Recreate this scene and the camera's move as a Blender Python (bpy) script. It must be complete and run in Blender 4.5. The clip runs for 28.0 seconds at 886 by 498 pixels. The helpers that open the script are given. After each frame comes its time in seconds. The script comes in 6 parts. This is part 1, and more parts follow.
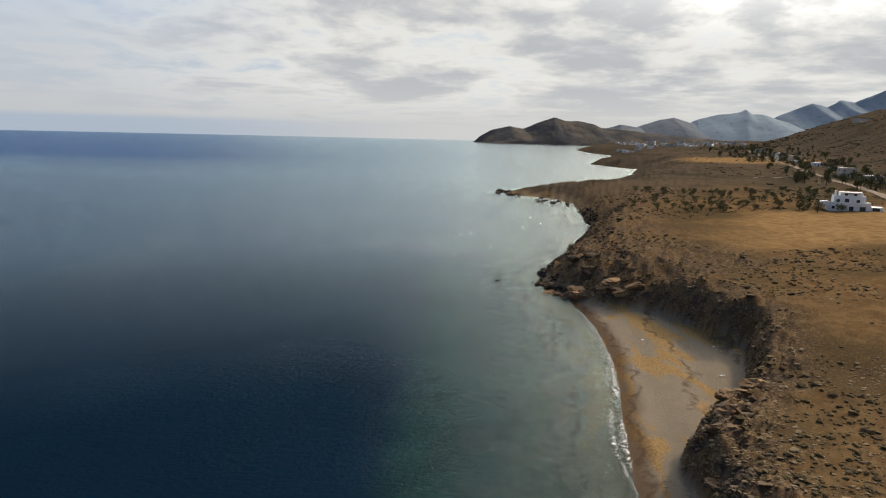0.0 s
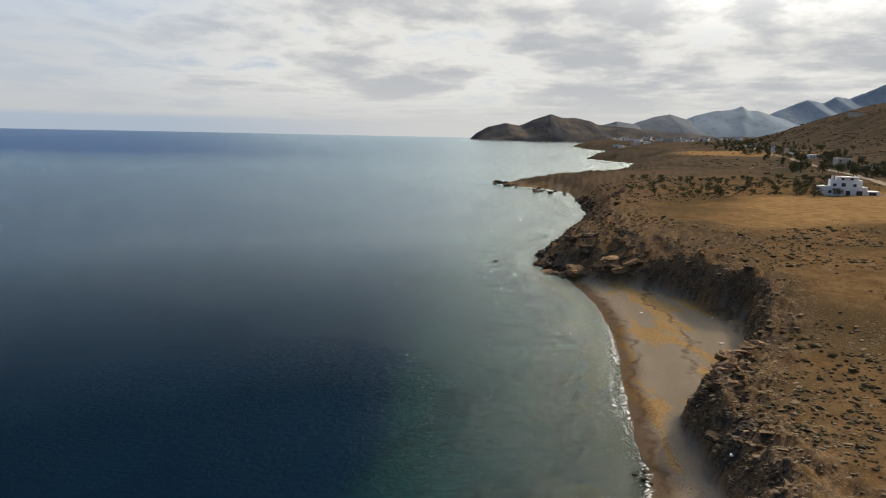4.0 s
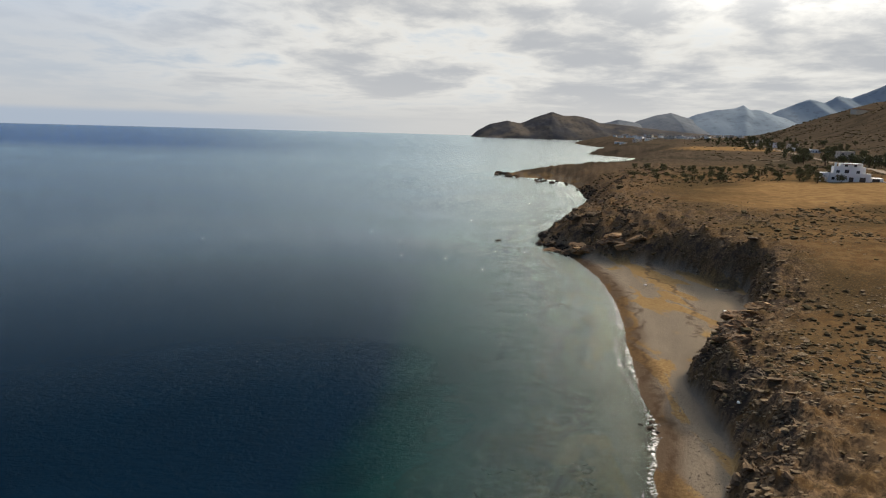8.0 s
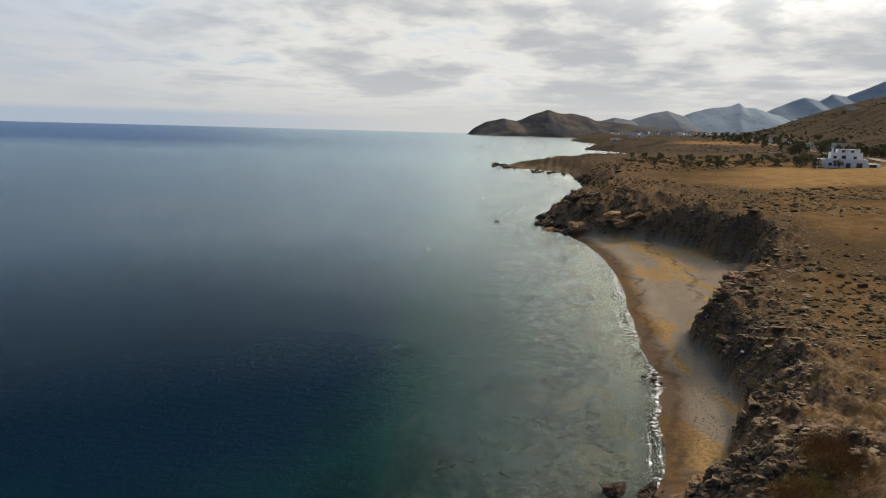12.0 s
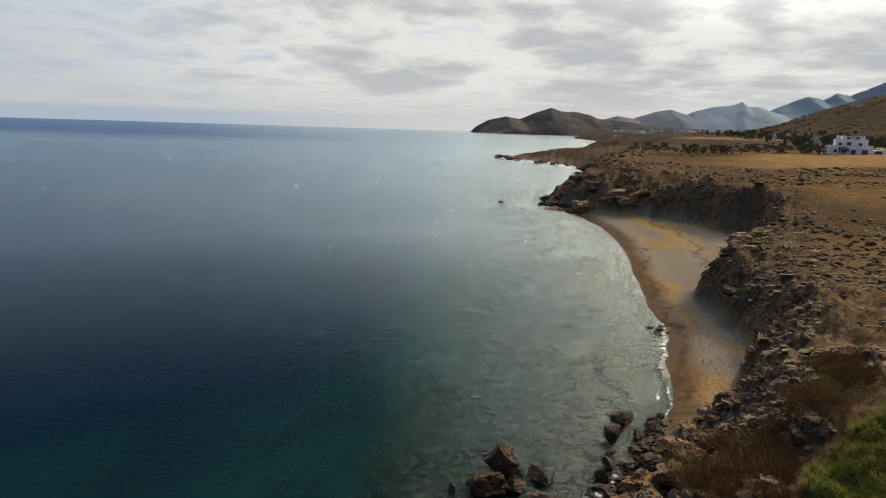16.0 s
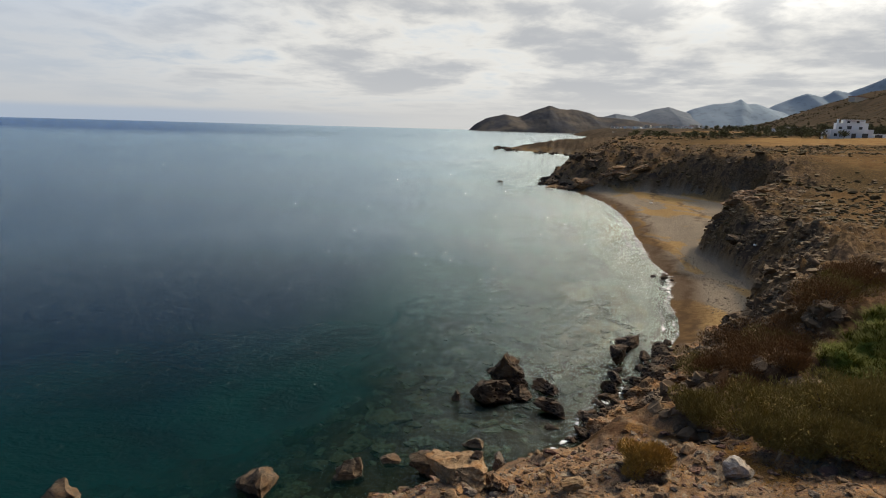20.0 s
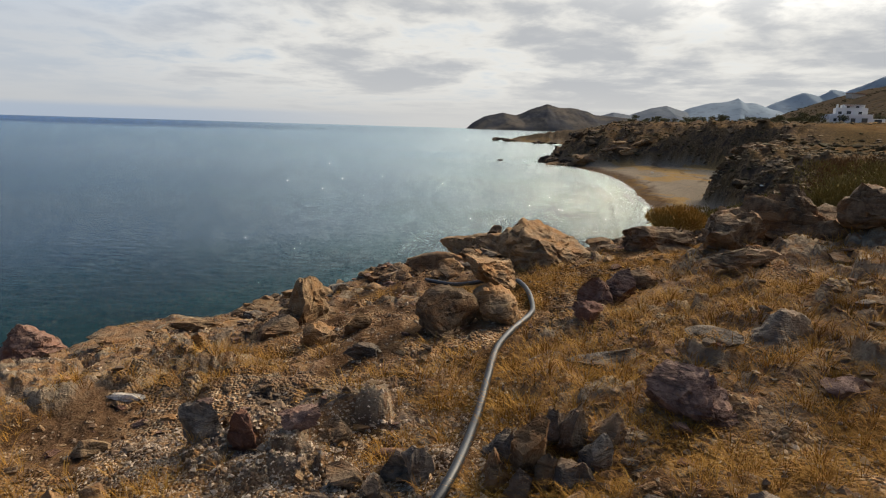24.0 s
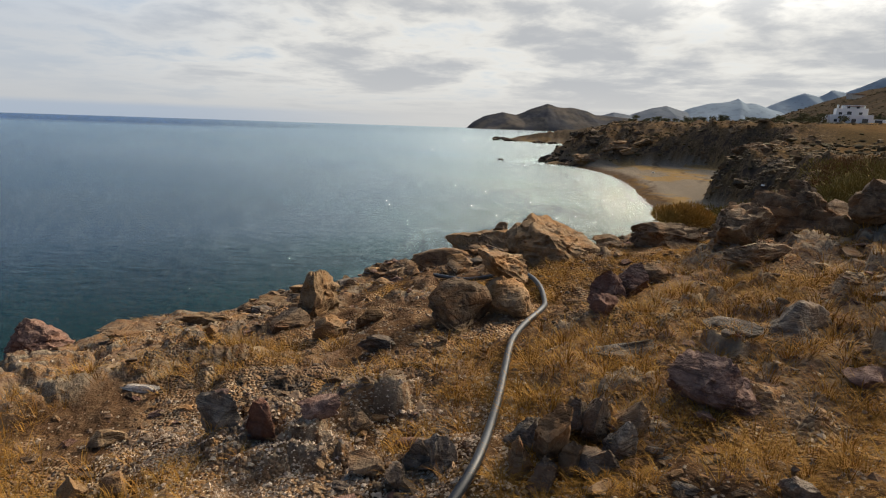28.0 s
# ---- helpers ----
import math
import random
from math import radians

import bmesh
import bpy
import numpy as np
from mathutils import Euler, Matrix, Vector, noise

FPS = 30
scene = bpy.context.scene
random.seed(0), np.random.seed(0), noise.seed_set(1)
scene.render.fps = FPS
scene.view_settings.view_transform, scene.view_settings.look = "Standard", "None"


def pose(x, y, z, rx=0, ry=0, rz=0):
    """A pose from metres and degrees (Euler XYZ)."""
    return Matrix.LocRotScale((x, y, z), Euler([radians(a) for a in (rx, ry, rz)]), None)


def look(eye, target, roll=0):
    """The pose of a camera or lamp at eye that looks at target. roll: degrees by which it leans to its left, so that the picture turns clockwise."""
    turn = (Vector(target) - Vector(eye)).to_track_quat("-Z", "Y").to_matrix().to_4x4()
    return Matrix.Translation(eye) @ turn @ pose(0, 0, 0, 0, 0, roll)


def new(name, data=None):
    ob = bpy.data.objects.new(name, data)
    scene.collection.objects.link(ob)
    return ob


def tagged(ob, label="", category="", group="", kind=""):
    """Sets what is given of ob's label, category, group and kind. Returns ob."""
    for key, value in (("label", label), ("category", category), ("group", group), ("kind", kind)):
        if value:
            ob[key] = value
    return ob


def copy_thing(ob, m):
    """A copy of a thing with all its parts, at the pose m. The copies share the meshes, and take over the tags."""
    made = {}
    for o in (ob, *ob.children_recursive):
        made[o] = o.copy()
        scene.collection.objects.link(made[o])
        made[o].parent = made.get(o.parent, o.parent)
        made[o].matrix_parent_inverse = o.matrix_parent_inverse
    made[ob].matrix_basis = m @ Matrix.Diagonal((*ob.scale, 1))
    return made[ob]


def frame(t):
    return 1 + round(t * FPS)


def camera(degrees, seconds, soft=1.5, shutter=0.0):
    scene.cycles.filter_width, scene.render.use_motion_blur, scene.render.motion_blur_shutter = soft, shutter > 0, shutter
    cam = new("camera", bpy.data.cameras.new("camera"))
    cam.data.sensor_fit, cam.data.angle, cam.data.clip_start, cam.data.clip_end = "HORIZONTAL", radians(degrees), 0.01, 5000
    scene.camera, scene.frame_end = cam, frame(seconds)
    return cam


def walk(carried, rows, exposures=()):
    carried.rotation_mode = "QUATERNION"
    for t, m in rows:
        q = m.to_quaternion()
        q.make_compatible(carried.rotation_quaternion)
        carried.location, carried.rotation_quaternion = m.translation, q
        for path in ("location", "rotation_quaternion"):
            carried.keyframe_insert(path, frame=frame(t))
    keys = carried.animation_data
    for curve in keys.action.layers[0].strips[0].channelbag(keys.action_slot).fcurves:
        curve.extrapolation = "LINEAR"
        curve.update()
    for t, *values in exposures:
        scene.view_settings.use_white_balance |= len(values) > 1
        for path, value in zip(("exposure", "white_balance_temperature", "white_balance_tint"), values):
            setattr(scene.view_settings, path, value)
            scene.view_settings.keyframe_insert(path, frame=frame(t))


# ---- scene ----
cam = camera(70.0, 28.0, soft=1.1)
PATH = [
    (0, (1.31, 1.608, 36.884), (1.302, 3.576, 36.529), 1.4),
    (0.5, (1.339, 1.424, 36.401), (1.331, 3.393, 36.046), 1.3),
    (1, (1.242, 1.345, 35.881), (1.231, 3.313, 35.523), 1.3),
    (1.5, (1.314, 1.334, 35.206), (1.303, 3.302, 34.848), 1.3),
    (2, (1.324, 1.545, 34.586), (1.318, 3.512, 34.228), 1.3),
    (2.5, (1.267, 1.459, 34.082), (1.266, 3.427, 33.725), 1.3),
    (3, (1.189, 1.184, 33.605), (1.189, 3.152, 33.248), 1.2),
    (3.5, (1.087, 1.093, 33.092), (1.088, 3.06, 32.733), 1.2),
    (5.5, (1.028, 0.975, 30.473), (1.037, 2.941, 30.11), 1.5),
    (6, (0.896, 0.81, 29.943), (0.906, 2.777, 29.579), 1.5),
    (6.5, (0.725, 0.698, 29.426), (0.734, 2.665, 29.061), 1.6),
    (7, (0.677, 0.598, 28.816), (0.683, 2.564, 28.45), 1.5),
    (7.5, (0.632, 0.618, 28.194), (0.635, 2.585, 27.828), 1.5),
    (8, (0.619, 0.584, 27.535), (0.621, 2.55, 27.168), 1.6),
    (8.5, (0.592, 0.587, 26.913), (0.598, 2.553, 26.546), 1.5),
    (9, (0.584, 0.715, 26.324), (0.59, 2.681, 25.955), 1.6),
    (9.5, (0.679, 0.761, 25.817), (0.687, 2.726, 25.447), 1.6),
    (10, (0.647, 0.744, 25.281), (0.655, 2.71, 24.911), 1.6),
    (10.5, (0.603, 0.663, 24.757), (0.61, 2.628, 24.385), 1.5),
    (11, (0.459, 0.55, 24.136), (0.469, 2.515, 23.764), 1.7),
    (11.5, (0.314, 0.354, 23.504), (0.327, 2.319, 23.133), 1.7),
    (12, (0.164, 0.107, 23.004), (0.178, 2.073, 22.633), 1.6),
    (12.5, (0.062, -0.415, 22.502), (0.076, 1.55, 22.128), 1.7),
    (14.5, (-0.061, -0.323, 19.981), (-0.053, 1.641, 19.604), 1.9),
    (15, (-0.009, -0.265, 19.357), (-0.002, 1.699, 18.981), 1.9),
    (15.5, (0.018, -0.246, 18.756), (0.024, 1.718, 18.38), 1.8),
    (16, (0.027, -0.356, 18.252), (0.034, 1.608, 17.877), 1.8),
    (16.5, (0.035, -0.397, 17.644), (0.042, 1.567, 17.269), 1.8),
    (17, (-0.014, -0.457, 16.978), (-0.003, 1.507, 16.6), 1.8),
    (17.5, (0.015, -0.398, 16.391), (0.029, 1.566, 16.014), 1.7),
    (18, (0.012, -0.436, 15.827), (0.027, 1.528, 15.451), 1.7),
    (18.5, (-0.093, -0.538, 15.227), (-0.081, 1.426, 14.848), 1.9),
    (19, (-0.047, -0.52, 14.647), (-0.036, 1.444, 14.27), 1.7),
    (19.5, (0.006, -0.641, 14.05), (0.016, 1.323, 13.675), 1.5),
    (20, (-0.04, -0.595, 13.402), (-0.03, 1.369, 13.024), 1.6),
    (20.5, (-0.096, -0.616, 12.751), (-0.084, 1.348, 12.372), 1.8),
    (22.5, (-0.329, -0.911, 10.178), (-0.311, 1.052, 9.796), 2.0),
    (23, (-0.323, -0.772, 9.461), (-0.303, 1.191, 9.079), 2.2),
    (23.5, (-0.302, -0.72, 8.748), (-0.283, 1.243, 8.368), 1.9),
    (24, (-0.299, -0.67, 8.116), (-0.281, 1.293, 7.736), 1.7),
    (24.5, (-0.311, -0.638, 7.636), (-0.293, 1.325, 7.258), 1.6),
    (25, (-0.317, -0.636, 7.462), (-0.3, 1.328, 7.082), 1.7),
    (25.5, (-0.325, -0.634, 7.448), (-0.306, 1.33, 7.068), 1.7),
    (26, (-0.345, -0.645, 7.554), (-0.326, 1.318, 7.173), 1.8),
    (26.5, (-0.366, -0.667, 7.778), (-0.346, 1.296, 7.398), 1.9),
    (27, (-0.385, -0.675, 7.997), (-0.365, 1.288, 7.616), 1.9),
    (27.5, (-0.409, -0.683, 8.068), (-0.389, 1.281, 7.686), 1.9),
    (28, (-0.428, -0.677, 8.05), (-0.409, 1.286, 7.668), 1.9),
]
walk(cam, [(t, look(eye, target, roll)) for t, eye, target, roll in PATH])

# ---- world, sun ----
SUN_AZ, SUN_EL = 48.0, 33.0  # degrees right of +y, and above the horizon
world = bpy.data.worlds.new("sky")
scene.world = world
world.use_nodes = True


class Nodes:
    """Short-hand for building node trees."""

    def __init__(self, tree):
        self.tree = tree
        tree.nodes.clear()

    def add(self, kind, props=None, **inputs):
        n = self.tree.nodes.new(kind)
        for key, value in (props or {}).items():
            setattr(n, key, value)
        for key, value in inputs.items():
            self.put(n, key, value)
        return n

    def put(self, n, key, value):
        sock = n.inputs[int(key[1:])] if key[0] == "i" and key[1:].isdigit() else n.inputs[key.replace("_", " ")]
        if isinstance(value, bpy.types.NodeSocket):
            self.tree.links.new(value, sock)
        elif isinstance(value, bpy.types.Node):
            self.tree.links.new(value.outputs[0], sock)
        else:
            sock.default_value = value

    def math(self, op, a, b=0.0, c=None, clamp=False):
        n = self.add("ShaderNodeMath", {"operation": op, "use_clamp": clamp}, i0=a, i1=b)
        if c is not None:
            self.put(n, "i2", c)
        return n.outputs[0]

    def mix(self, fac, a, b, blend="MIX"):
        n = self.add("ShaderNodeMix", {"data_type": "RGBA", "blend_type": blend, "clamp_factor": True}, i0=fac)
        self.put(n, "i6", a)
        self.put(n, "i7", b)
        return n.outputs[2]

    def noise(self, vec, scale, detail=4.0, rough=0.55, distort=0.0):
        return self.add("ShaderNodeTexNoise", None, Vector=vec, Scale=scale, Detail=detail, Roughness=rough, Distortion=distort).outputs[0]

    def step(self, value, lo, hi, a=0.0, b=1.0):
        n = self.add("ShaderNodeMapRange", {"interpolation_type": "SMOOTHSTEP"}, i0=value, i1=lo, i2=hi, i3=a, i4=b)
        return n.outputs[0]

    def attr(self, name):
        return self.add("ShaderNodeAttribute", {"attribute_name": name}).outputs["Fac"]


def rgb(r, g, b):
    return (r, g, b, 1.0)


def build_sky():
    n = Nodes(world.node_tree)
    sky = n.add("ShaderNodeTexSky", {"sky_type": "NISHITA", "sun_disc": False, "sun_elevation": radians(SUN_EL),
                                     "sun_rotation": radians(SUN_AZ), "altitude": 20.0, "dust_density": 2.0})
    way = n.add("ShaderNodeTexCoord").outputs["Generated"]
    parts = n.add("ShaderNodeSeparateXYZ", None, Vector=way)
    east, north, rise = parts.outputs[0], parts.outputs[1], parts.outputs[2]
    turn = n.math("ARCTAN2", east, north)
    up = n.math("MAXIMUM", rise, 0.0)
    # cloud sheets draw together towards the horizon
    lift = n.math("MULTIPLY", n.math("LOGARITHM", n.math("ADD", up, 0.03), math.e), 2.3)
    flat = n.add("ShaderNodeCombineXYZ", None, X=n.math("MULTIPLY", turn, 5.2), Y=lift, Z=0.0)
    big = n.noise(n.add("ShaderNodeMapping", None, Vector=flat, Location=(4.3, 1.7, 0.0)), 1.0, 9.0, 0.52, 0.25)
    fine = n.noise(n.add("ShaderNodeMapping", None, Vector=flat, Location=(0.6, 2.0, 3.0), Scale=(0.75, 1.0, 1.0)), 3.3, 8.0, 0.6, 0.3)
    body = n.math("ADD", n.math("MULTIPLY", big, 0.66), n.math("MULTIPLY", fine, 0.34))
    # the cloud layer thins out towards the open sea
    side = n.math("ADD", n.step(turn, -0.62, -0.05, -0.1, 0.0), n.step(turn, 0.05, 0.5, 0.0, 0.02))
    body = n.math("ADD", body, side)
    cover = n.step(body, 0.3, 0.47)
    # cream sunlit gaps and grey bellies; brighter round the veiled sun
    sunway = (math.sin(radians(SUN_AZ)) * math.cos(radians(SUN_EL)), math.cos(radians(SUN_AZ)) * math.cos(radians(SUN_EL)), math.sin(radians(SUN_EL)))
    near = n.add("ShaderNodeVectorMath", {"operation": "DOT_PRODUCT"}, i0=way, i1=sunway).outputs["Value"]
    thick = n.step(body, 0.41, 0.6)
    grey = n.mix(thick, rgb(7.9, 7.75, 7.3), rgb(4.75, 4.9, 5.1))
    veil = n.mix(n.step(turn, -0.5, 0.3), rgb(4.2, 5.1, 6.2), rgb(6.0, 6.6, 7.2))
    clear = n.mix(0.88, sky.outputs[0], veil)
    both = n.mix(cover, clear, grey)
    # out over the sea the layer dissolves into pale blue haze
    both = n.mix(n.step(turn, -0.62, -0.12, 0.8, 0.0), both, n.mix(n.step(rise, 0.08, 0.2), rgb(4.9, 5.25, 5.7), rgb(4.6, 5.5, 6.8)))
    # deep blue overhead, away from the sun
    high = n.math("MULTIPLY", n.step(rise, 0.19, 0.3), n.step(near, 0.48, 0.8, 1.0, 0.0))
    both = n.mix(high, both, n.mix(n.step(rise, 0.16, 0.5), rgb(0.8, 2.0, 4.4), rgb(0.4, 1.1, 2.6)))
    # pale marine haze low down, a bluish bank far out
    low = n.step(rise, 0.0, 0.085, 0.98, 0.0)
    hazy = n.mix(n.step(turn, -0.62, 0.2), rgb(5.1, 5.25, 5.4), rgb(6.0, 5.95, 5.8))
    bank = n.math("MULTIPLY", n.step(rise, 0.012, 0.022, 1.0, 0.0), n.step(turn, -0.45, 0.0, 0.85, 0.0))
    hazy = n.mix(bank, hazy, rgb(3.7, 4.4, 5.4))
    total = n.mix(low, both, hazy)
    broad = n.math("MULTIPLY", n.step(near, 0.62, 0.96), n.step(rise, 0.15, 0.38))
    total = n.mix(broad, total, rgb(11.0, 10.8, 10.0), "ADD")
    glow = n.math("MULTIPLY", n.step(near, 0.7, 1.04), n.step(rise, 0.11, 0.4, 0.0, 1.0))
    glow = n.math("MULTIPLY", glow, n.step(thick, 0.0, 1.0, 1.0, 0.5))
    total = n.mix(glow, total, rgb(60.0, 57.0, 51.0), "ADD")
    back = n.add("ShaderNodeBackground", None, Color=total, Strength=0.106)
    n.add("ShaderNodeOutputWorld", None, Surface=back)


build_sky()
sun_data = bpy.data.lights.new("sun", "SUN")
sun_data.energy, sun_data.angle, sun_data.color = 3.6, radians(2.5), (1.0, 0.81, 0.57)
sun = new("sun", sun_data)
sun.matrix_world = look((300 * math.sin(radians(SUN_AZ)), 300 * math.cos(radians(SUN_AZ)), 300 * math.tan(radians(SUN_EL))), (0, 0, 0))

# ---- land form ----
COAST = [(-260, -420), (-60, -60), (-24, 0), (-16.5, 8), (-12.6, 13), (-8.6, 15.2), (-4.4, 16.8), (-1.2, 18.7), (2, 20.6), (4.6, 22.6),
         (6.7, 25), (7.4, 27.2), (9.6, 29.2), (11, 31), (13.2, 35.3), (15, 38), (16.3, 40.2), (17.8, 44.5), (18.5, 48),
         (20.6, 53.7), (22, 58), (22.4, 63), (23.4, 69.5), (25.1, 79.7), (27.6, 90), (29.3, 100.6), (30.8, 112), (31.5, 122),
         (30.4, 139), (29.8, 147), (27.6, 154), (25.2, 161.5), (29.4, 175), (35, 189.5), (44, 204.6), (43.8, 213)]
COAST_FAR = [(51.5, 231.7), (60, 251), (63, 270), (67, 299), (73.5, 364), (70.8, 372), (64, 394), (46.5, 409), (39.8, 423),
             (48, 443), (82.7, 472), (113, 486), (163, 591), (206, 675), (201, 692), (239, 801), (221, 880), (209, 942),
             (378, 1388), (360, 1584), (396, 1971), (604, 2562), (900, 2900), (1100, 3200), (6000, 3400), (6000, -3000), (-260, -3000)]
# the back of the beaches, where the rock begins
FOOT = [(-260, -420), (-60, -60), (-22, 0), (-15.2, 7.6), (-11.8, 12.3), (-8, 14.5), (-4, 16), (-0.8, 17.9), (2.4, 19.8), (5.2, 22), (7.4, 24.2), (9.6, 26), (13, 29.6),
        (15.6, 34), (17.2, 37), (19.5, 39.8), (22.2, 43.2), (25.6, 49.5), (26.4, 55), (27, 61.5), (29.2, 68), (32, 74),
        (35.5, 77), (42, 84.5), (47.2, 93.5), (52, 104), (48.8, 110), (46.6, 119), (44.6, 128), (39.4, 131.5), (34, 136), (31, 147),
        (28.2, 154), (26, 161.5), (30, 175), (35.5, 189), (45, 204), (44.5, 213)]
COAST_ALL = np.array(COAST + COAST_FAR, float)
FOOT_ALL = np.array(FOOT + COAST_FAR, float)


def signed_distance(x, y, poly):
    """Metres to the outline, positive inside."""
    best = np.full(x.shape, 1e18)
    inside = np.zeros(x.shape, bool)
    for (ax, ay), (bx, by) in zip(poly, np.roll(poly, -1, 0)):
        dx, dy = bx - ax, by - ay
        u = np.clip(((x - ax) * dx + (y - ay) * dy) / (dx * dx + dy * dy), 0, 1)
        best = np.minimum(best, (x - ax - u * dx) ** 2 + (y - ay - u * dy) ** 2)
        if ay != by:
            inside ^= ((ay > y) != (by > y)) & (x < dx * (y - ay) / dy + ax)
    return np.sqrt(best) * np.where(inside, 1, -1)


def lattice(ix, iy, seed):
    h = (ix.astype(np.int64) * 374761393 + iy.astype(np.int64) * 668265263 + seed * 974711) & 0xFFFFFFFF
    h = ((h ^ (h >> 13)) * 1274126177) & 0xFFFFFFFF
    return ((h ^ (h >> 16)) & 0xFFFF) / 65535.0


def value_noise(x, y, seed=0):
    ix, iy = np.floor(x), np.floor(y)
    fx, fy = x - ix, y - iy
    fx, fy = fx * fx * fx * (fx * (fx * 6 - 15) + 10), fy * fy * fy * (fy * (fy * 6 - 15) + 10)
    a, b = lattice(ix, iy, seed), lattice(ix + 1, iy, seed)
    c, d = lattice(ix, iy + 1, seed), lattice(ix + 1, iy + 1, seed)
    return (a + (b - a) * fx) * (1 - fy) + (c + (d - c) * fx) * fy


def fbm(x, y, scale, octaves=5, gain=0.5, seed=0):
    """Noise about 0, from -1 to 1; scale: the size in metres of the largest lumps."""
    total, amp, norm = np.zeros(x.shape), 1.0, 0.0
    for o in range(octaves):
        f = 2.0**o / scale
        cs, sn = math.cos(0.7 * o + seed), math.sin(0.7 * o + seed)
        total += amp * (2 * value_noise((x * cs - y * sn) * f + 17.3 * o, (x * sn + y * cs) * f - 9.1 * o, seed + o) - 1)
        norm += amp
        amp *= gain
    return total / norm


def smooth(v, lo, hi):
    u = np.clip((v - lo) / (hi - lo), 0, 1)
    return u * u * (3 - 2 * u)


ROUTE = [(-1.55, -0.6), (-1.05, 0.7), (-0.67, 1.5), (-0.49, 1.8), (-0.35, 2.05), (-0.18, 2.4), (-0.02, 3.1), (0.08, 3.6), (0.2, 4.2), (0.38, 4.75), (0.62, 5.3),
         (0.73, 5.8), (0.74, 6.25), (0.67, 6.67), (0.58, 6.97), (0.46, 7.28), (0.27, 7.52), (-0.04, 7.82), (-0.37, 8.34), (-0.66, 9.14), (-0.94, 10.04), (-1.38, 11.1), (-1.9, 12.0)]
ROUTE_X, ROUTE_Y = np.array([p[0] for p in ROUTE]), np.array([p[1] for p in ROUTE])


def broken(x, y, cell, seed):
    """Cells of shattered rock: distance to the nearest and second cell, its number, and the way from its middle."""
    u, v = (x * 0.94 + y * 0.34) / cell, (y * 0.94 - x * 0.34) / (cell * 0.72)
    iu, iv = np.floor(u), np.floor(v)
    best = np.full(u.shape, 9.0)
    second, tone, du, dv = best.copy(), best * 0, best * 0, best * 0
    for a in (-1, 0, 1):
        for b in (-1, 0, 1):
            cu, cv = iu + a, iv + b
            ou, ov = u - cu - lattice(cu, cv, seed), v - cv - lattice(cu, cv, seed + 1)
            d = np.abs(ou) * 0.6 + np.abs(ov) * 0.6 + np.hypot(ou, ov) * 0.5
            near = d < best
            second = np.where(near, best, np.minimum(second, d))
            best = np.where(near, d, best)
            tone = np.where(near, lattice(cu, cv, seed + 2), tone)
            du, dv = np.where(near, ou, du), np.where(near, ov, dv)
    return second - best, tone, du, dv


def shatter(x, y):
    """Height, mask and tone of the broken rock on the near point."""
    h, mask, tone = np.zeros(x.shape), np.zeros(x.shape), np.zeros(x.shape)
    on = (np.hypot(x, y - 2) < 19) & (y > -4)
    x, y = x[on], y[on]
    patch = fbm(x, y, 1.7, 4, 0.55, seed=41) + 0.5 * smooth(-x, 1.6, 3.4) * smooth(y, 3.2, 5.5) + 0.28 * smooth(y, 9, 12) - 0.3 * (1 - smooth(y, 2.2, 4.2)) + 0.03
    patch = patch - 0.7 * smooth(-x, -0.1, 0.5) * (1 - smooth(y, 2.3, 3.3))
    patch = smooth(patch, -0.06, 0.16) * smooth(np.abs(x - np.interp(y, ROUTE_Y, ROUTE_X)), 0.08, 0.4) * (1 - smooth(np.hypot(x, y - 2), 13, 19))
    out, all_tone = np.zeros(x.shape), np.zeros(x.shape)
    for cell, tall, seed in ((0.62, 0.15, 43), (0.24, 0.075, 47), (0.1, 0.02, 51)):
        gap, rnd, du, dv = broken(x + 0.1 * fbm(x, y, 0.4, 2, seed=seed), y, cell, seed)
        lift = rnd * rnd + 0.5 * (rnd - 0.4) * dv + 0.4 * (0.5 - rnd) * du
        out += tall * np.maximum(lift, -0.2) * smooth(gap, 0.02, 0.2)
        all_tone = all_tone + rnd * (0.45 if cell > 0.3 else 0.35 if cell > 0.2 else 0.2)
    h[on], mask[on], tone[on] = out * patch * (1 - 0.65 * smooth(np.hypot(x, y), 6, 11)), patch, all_tone
    return h, mask, tone


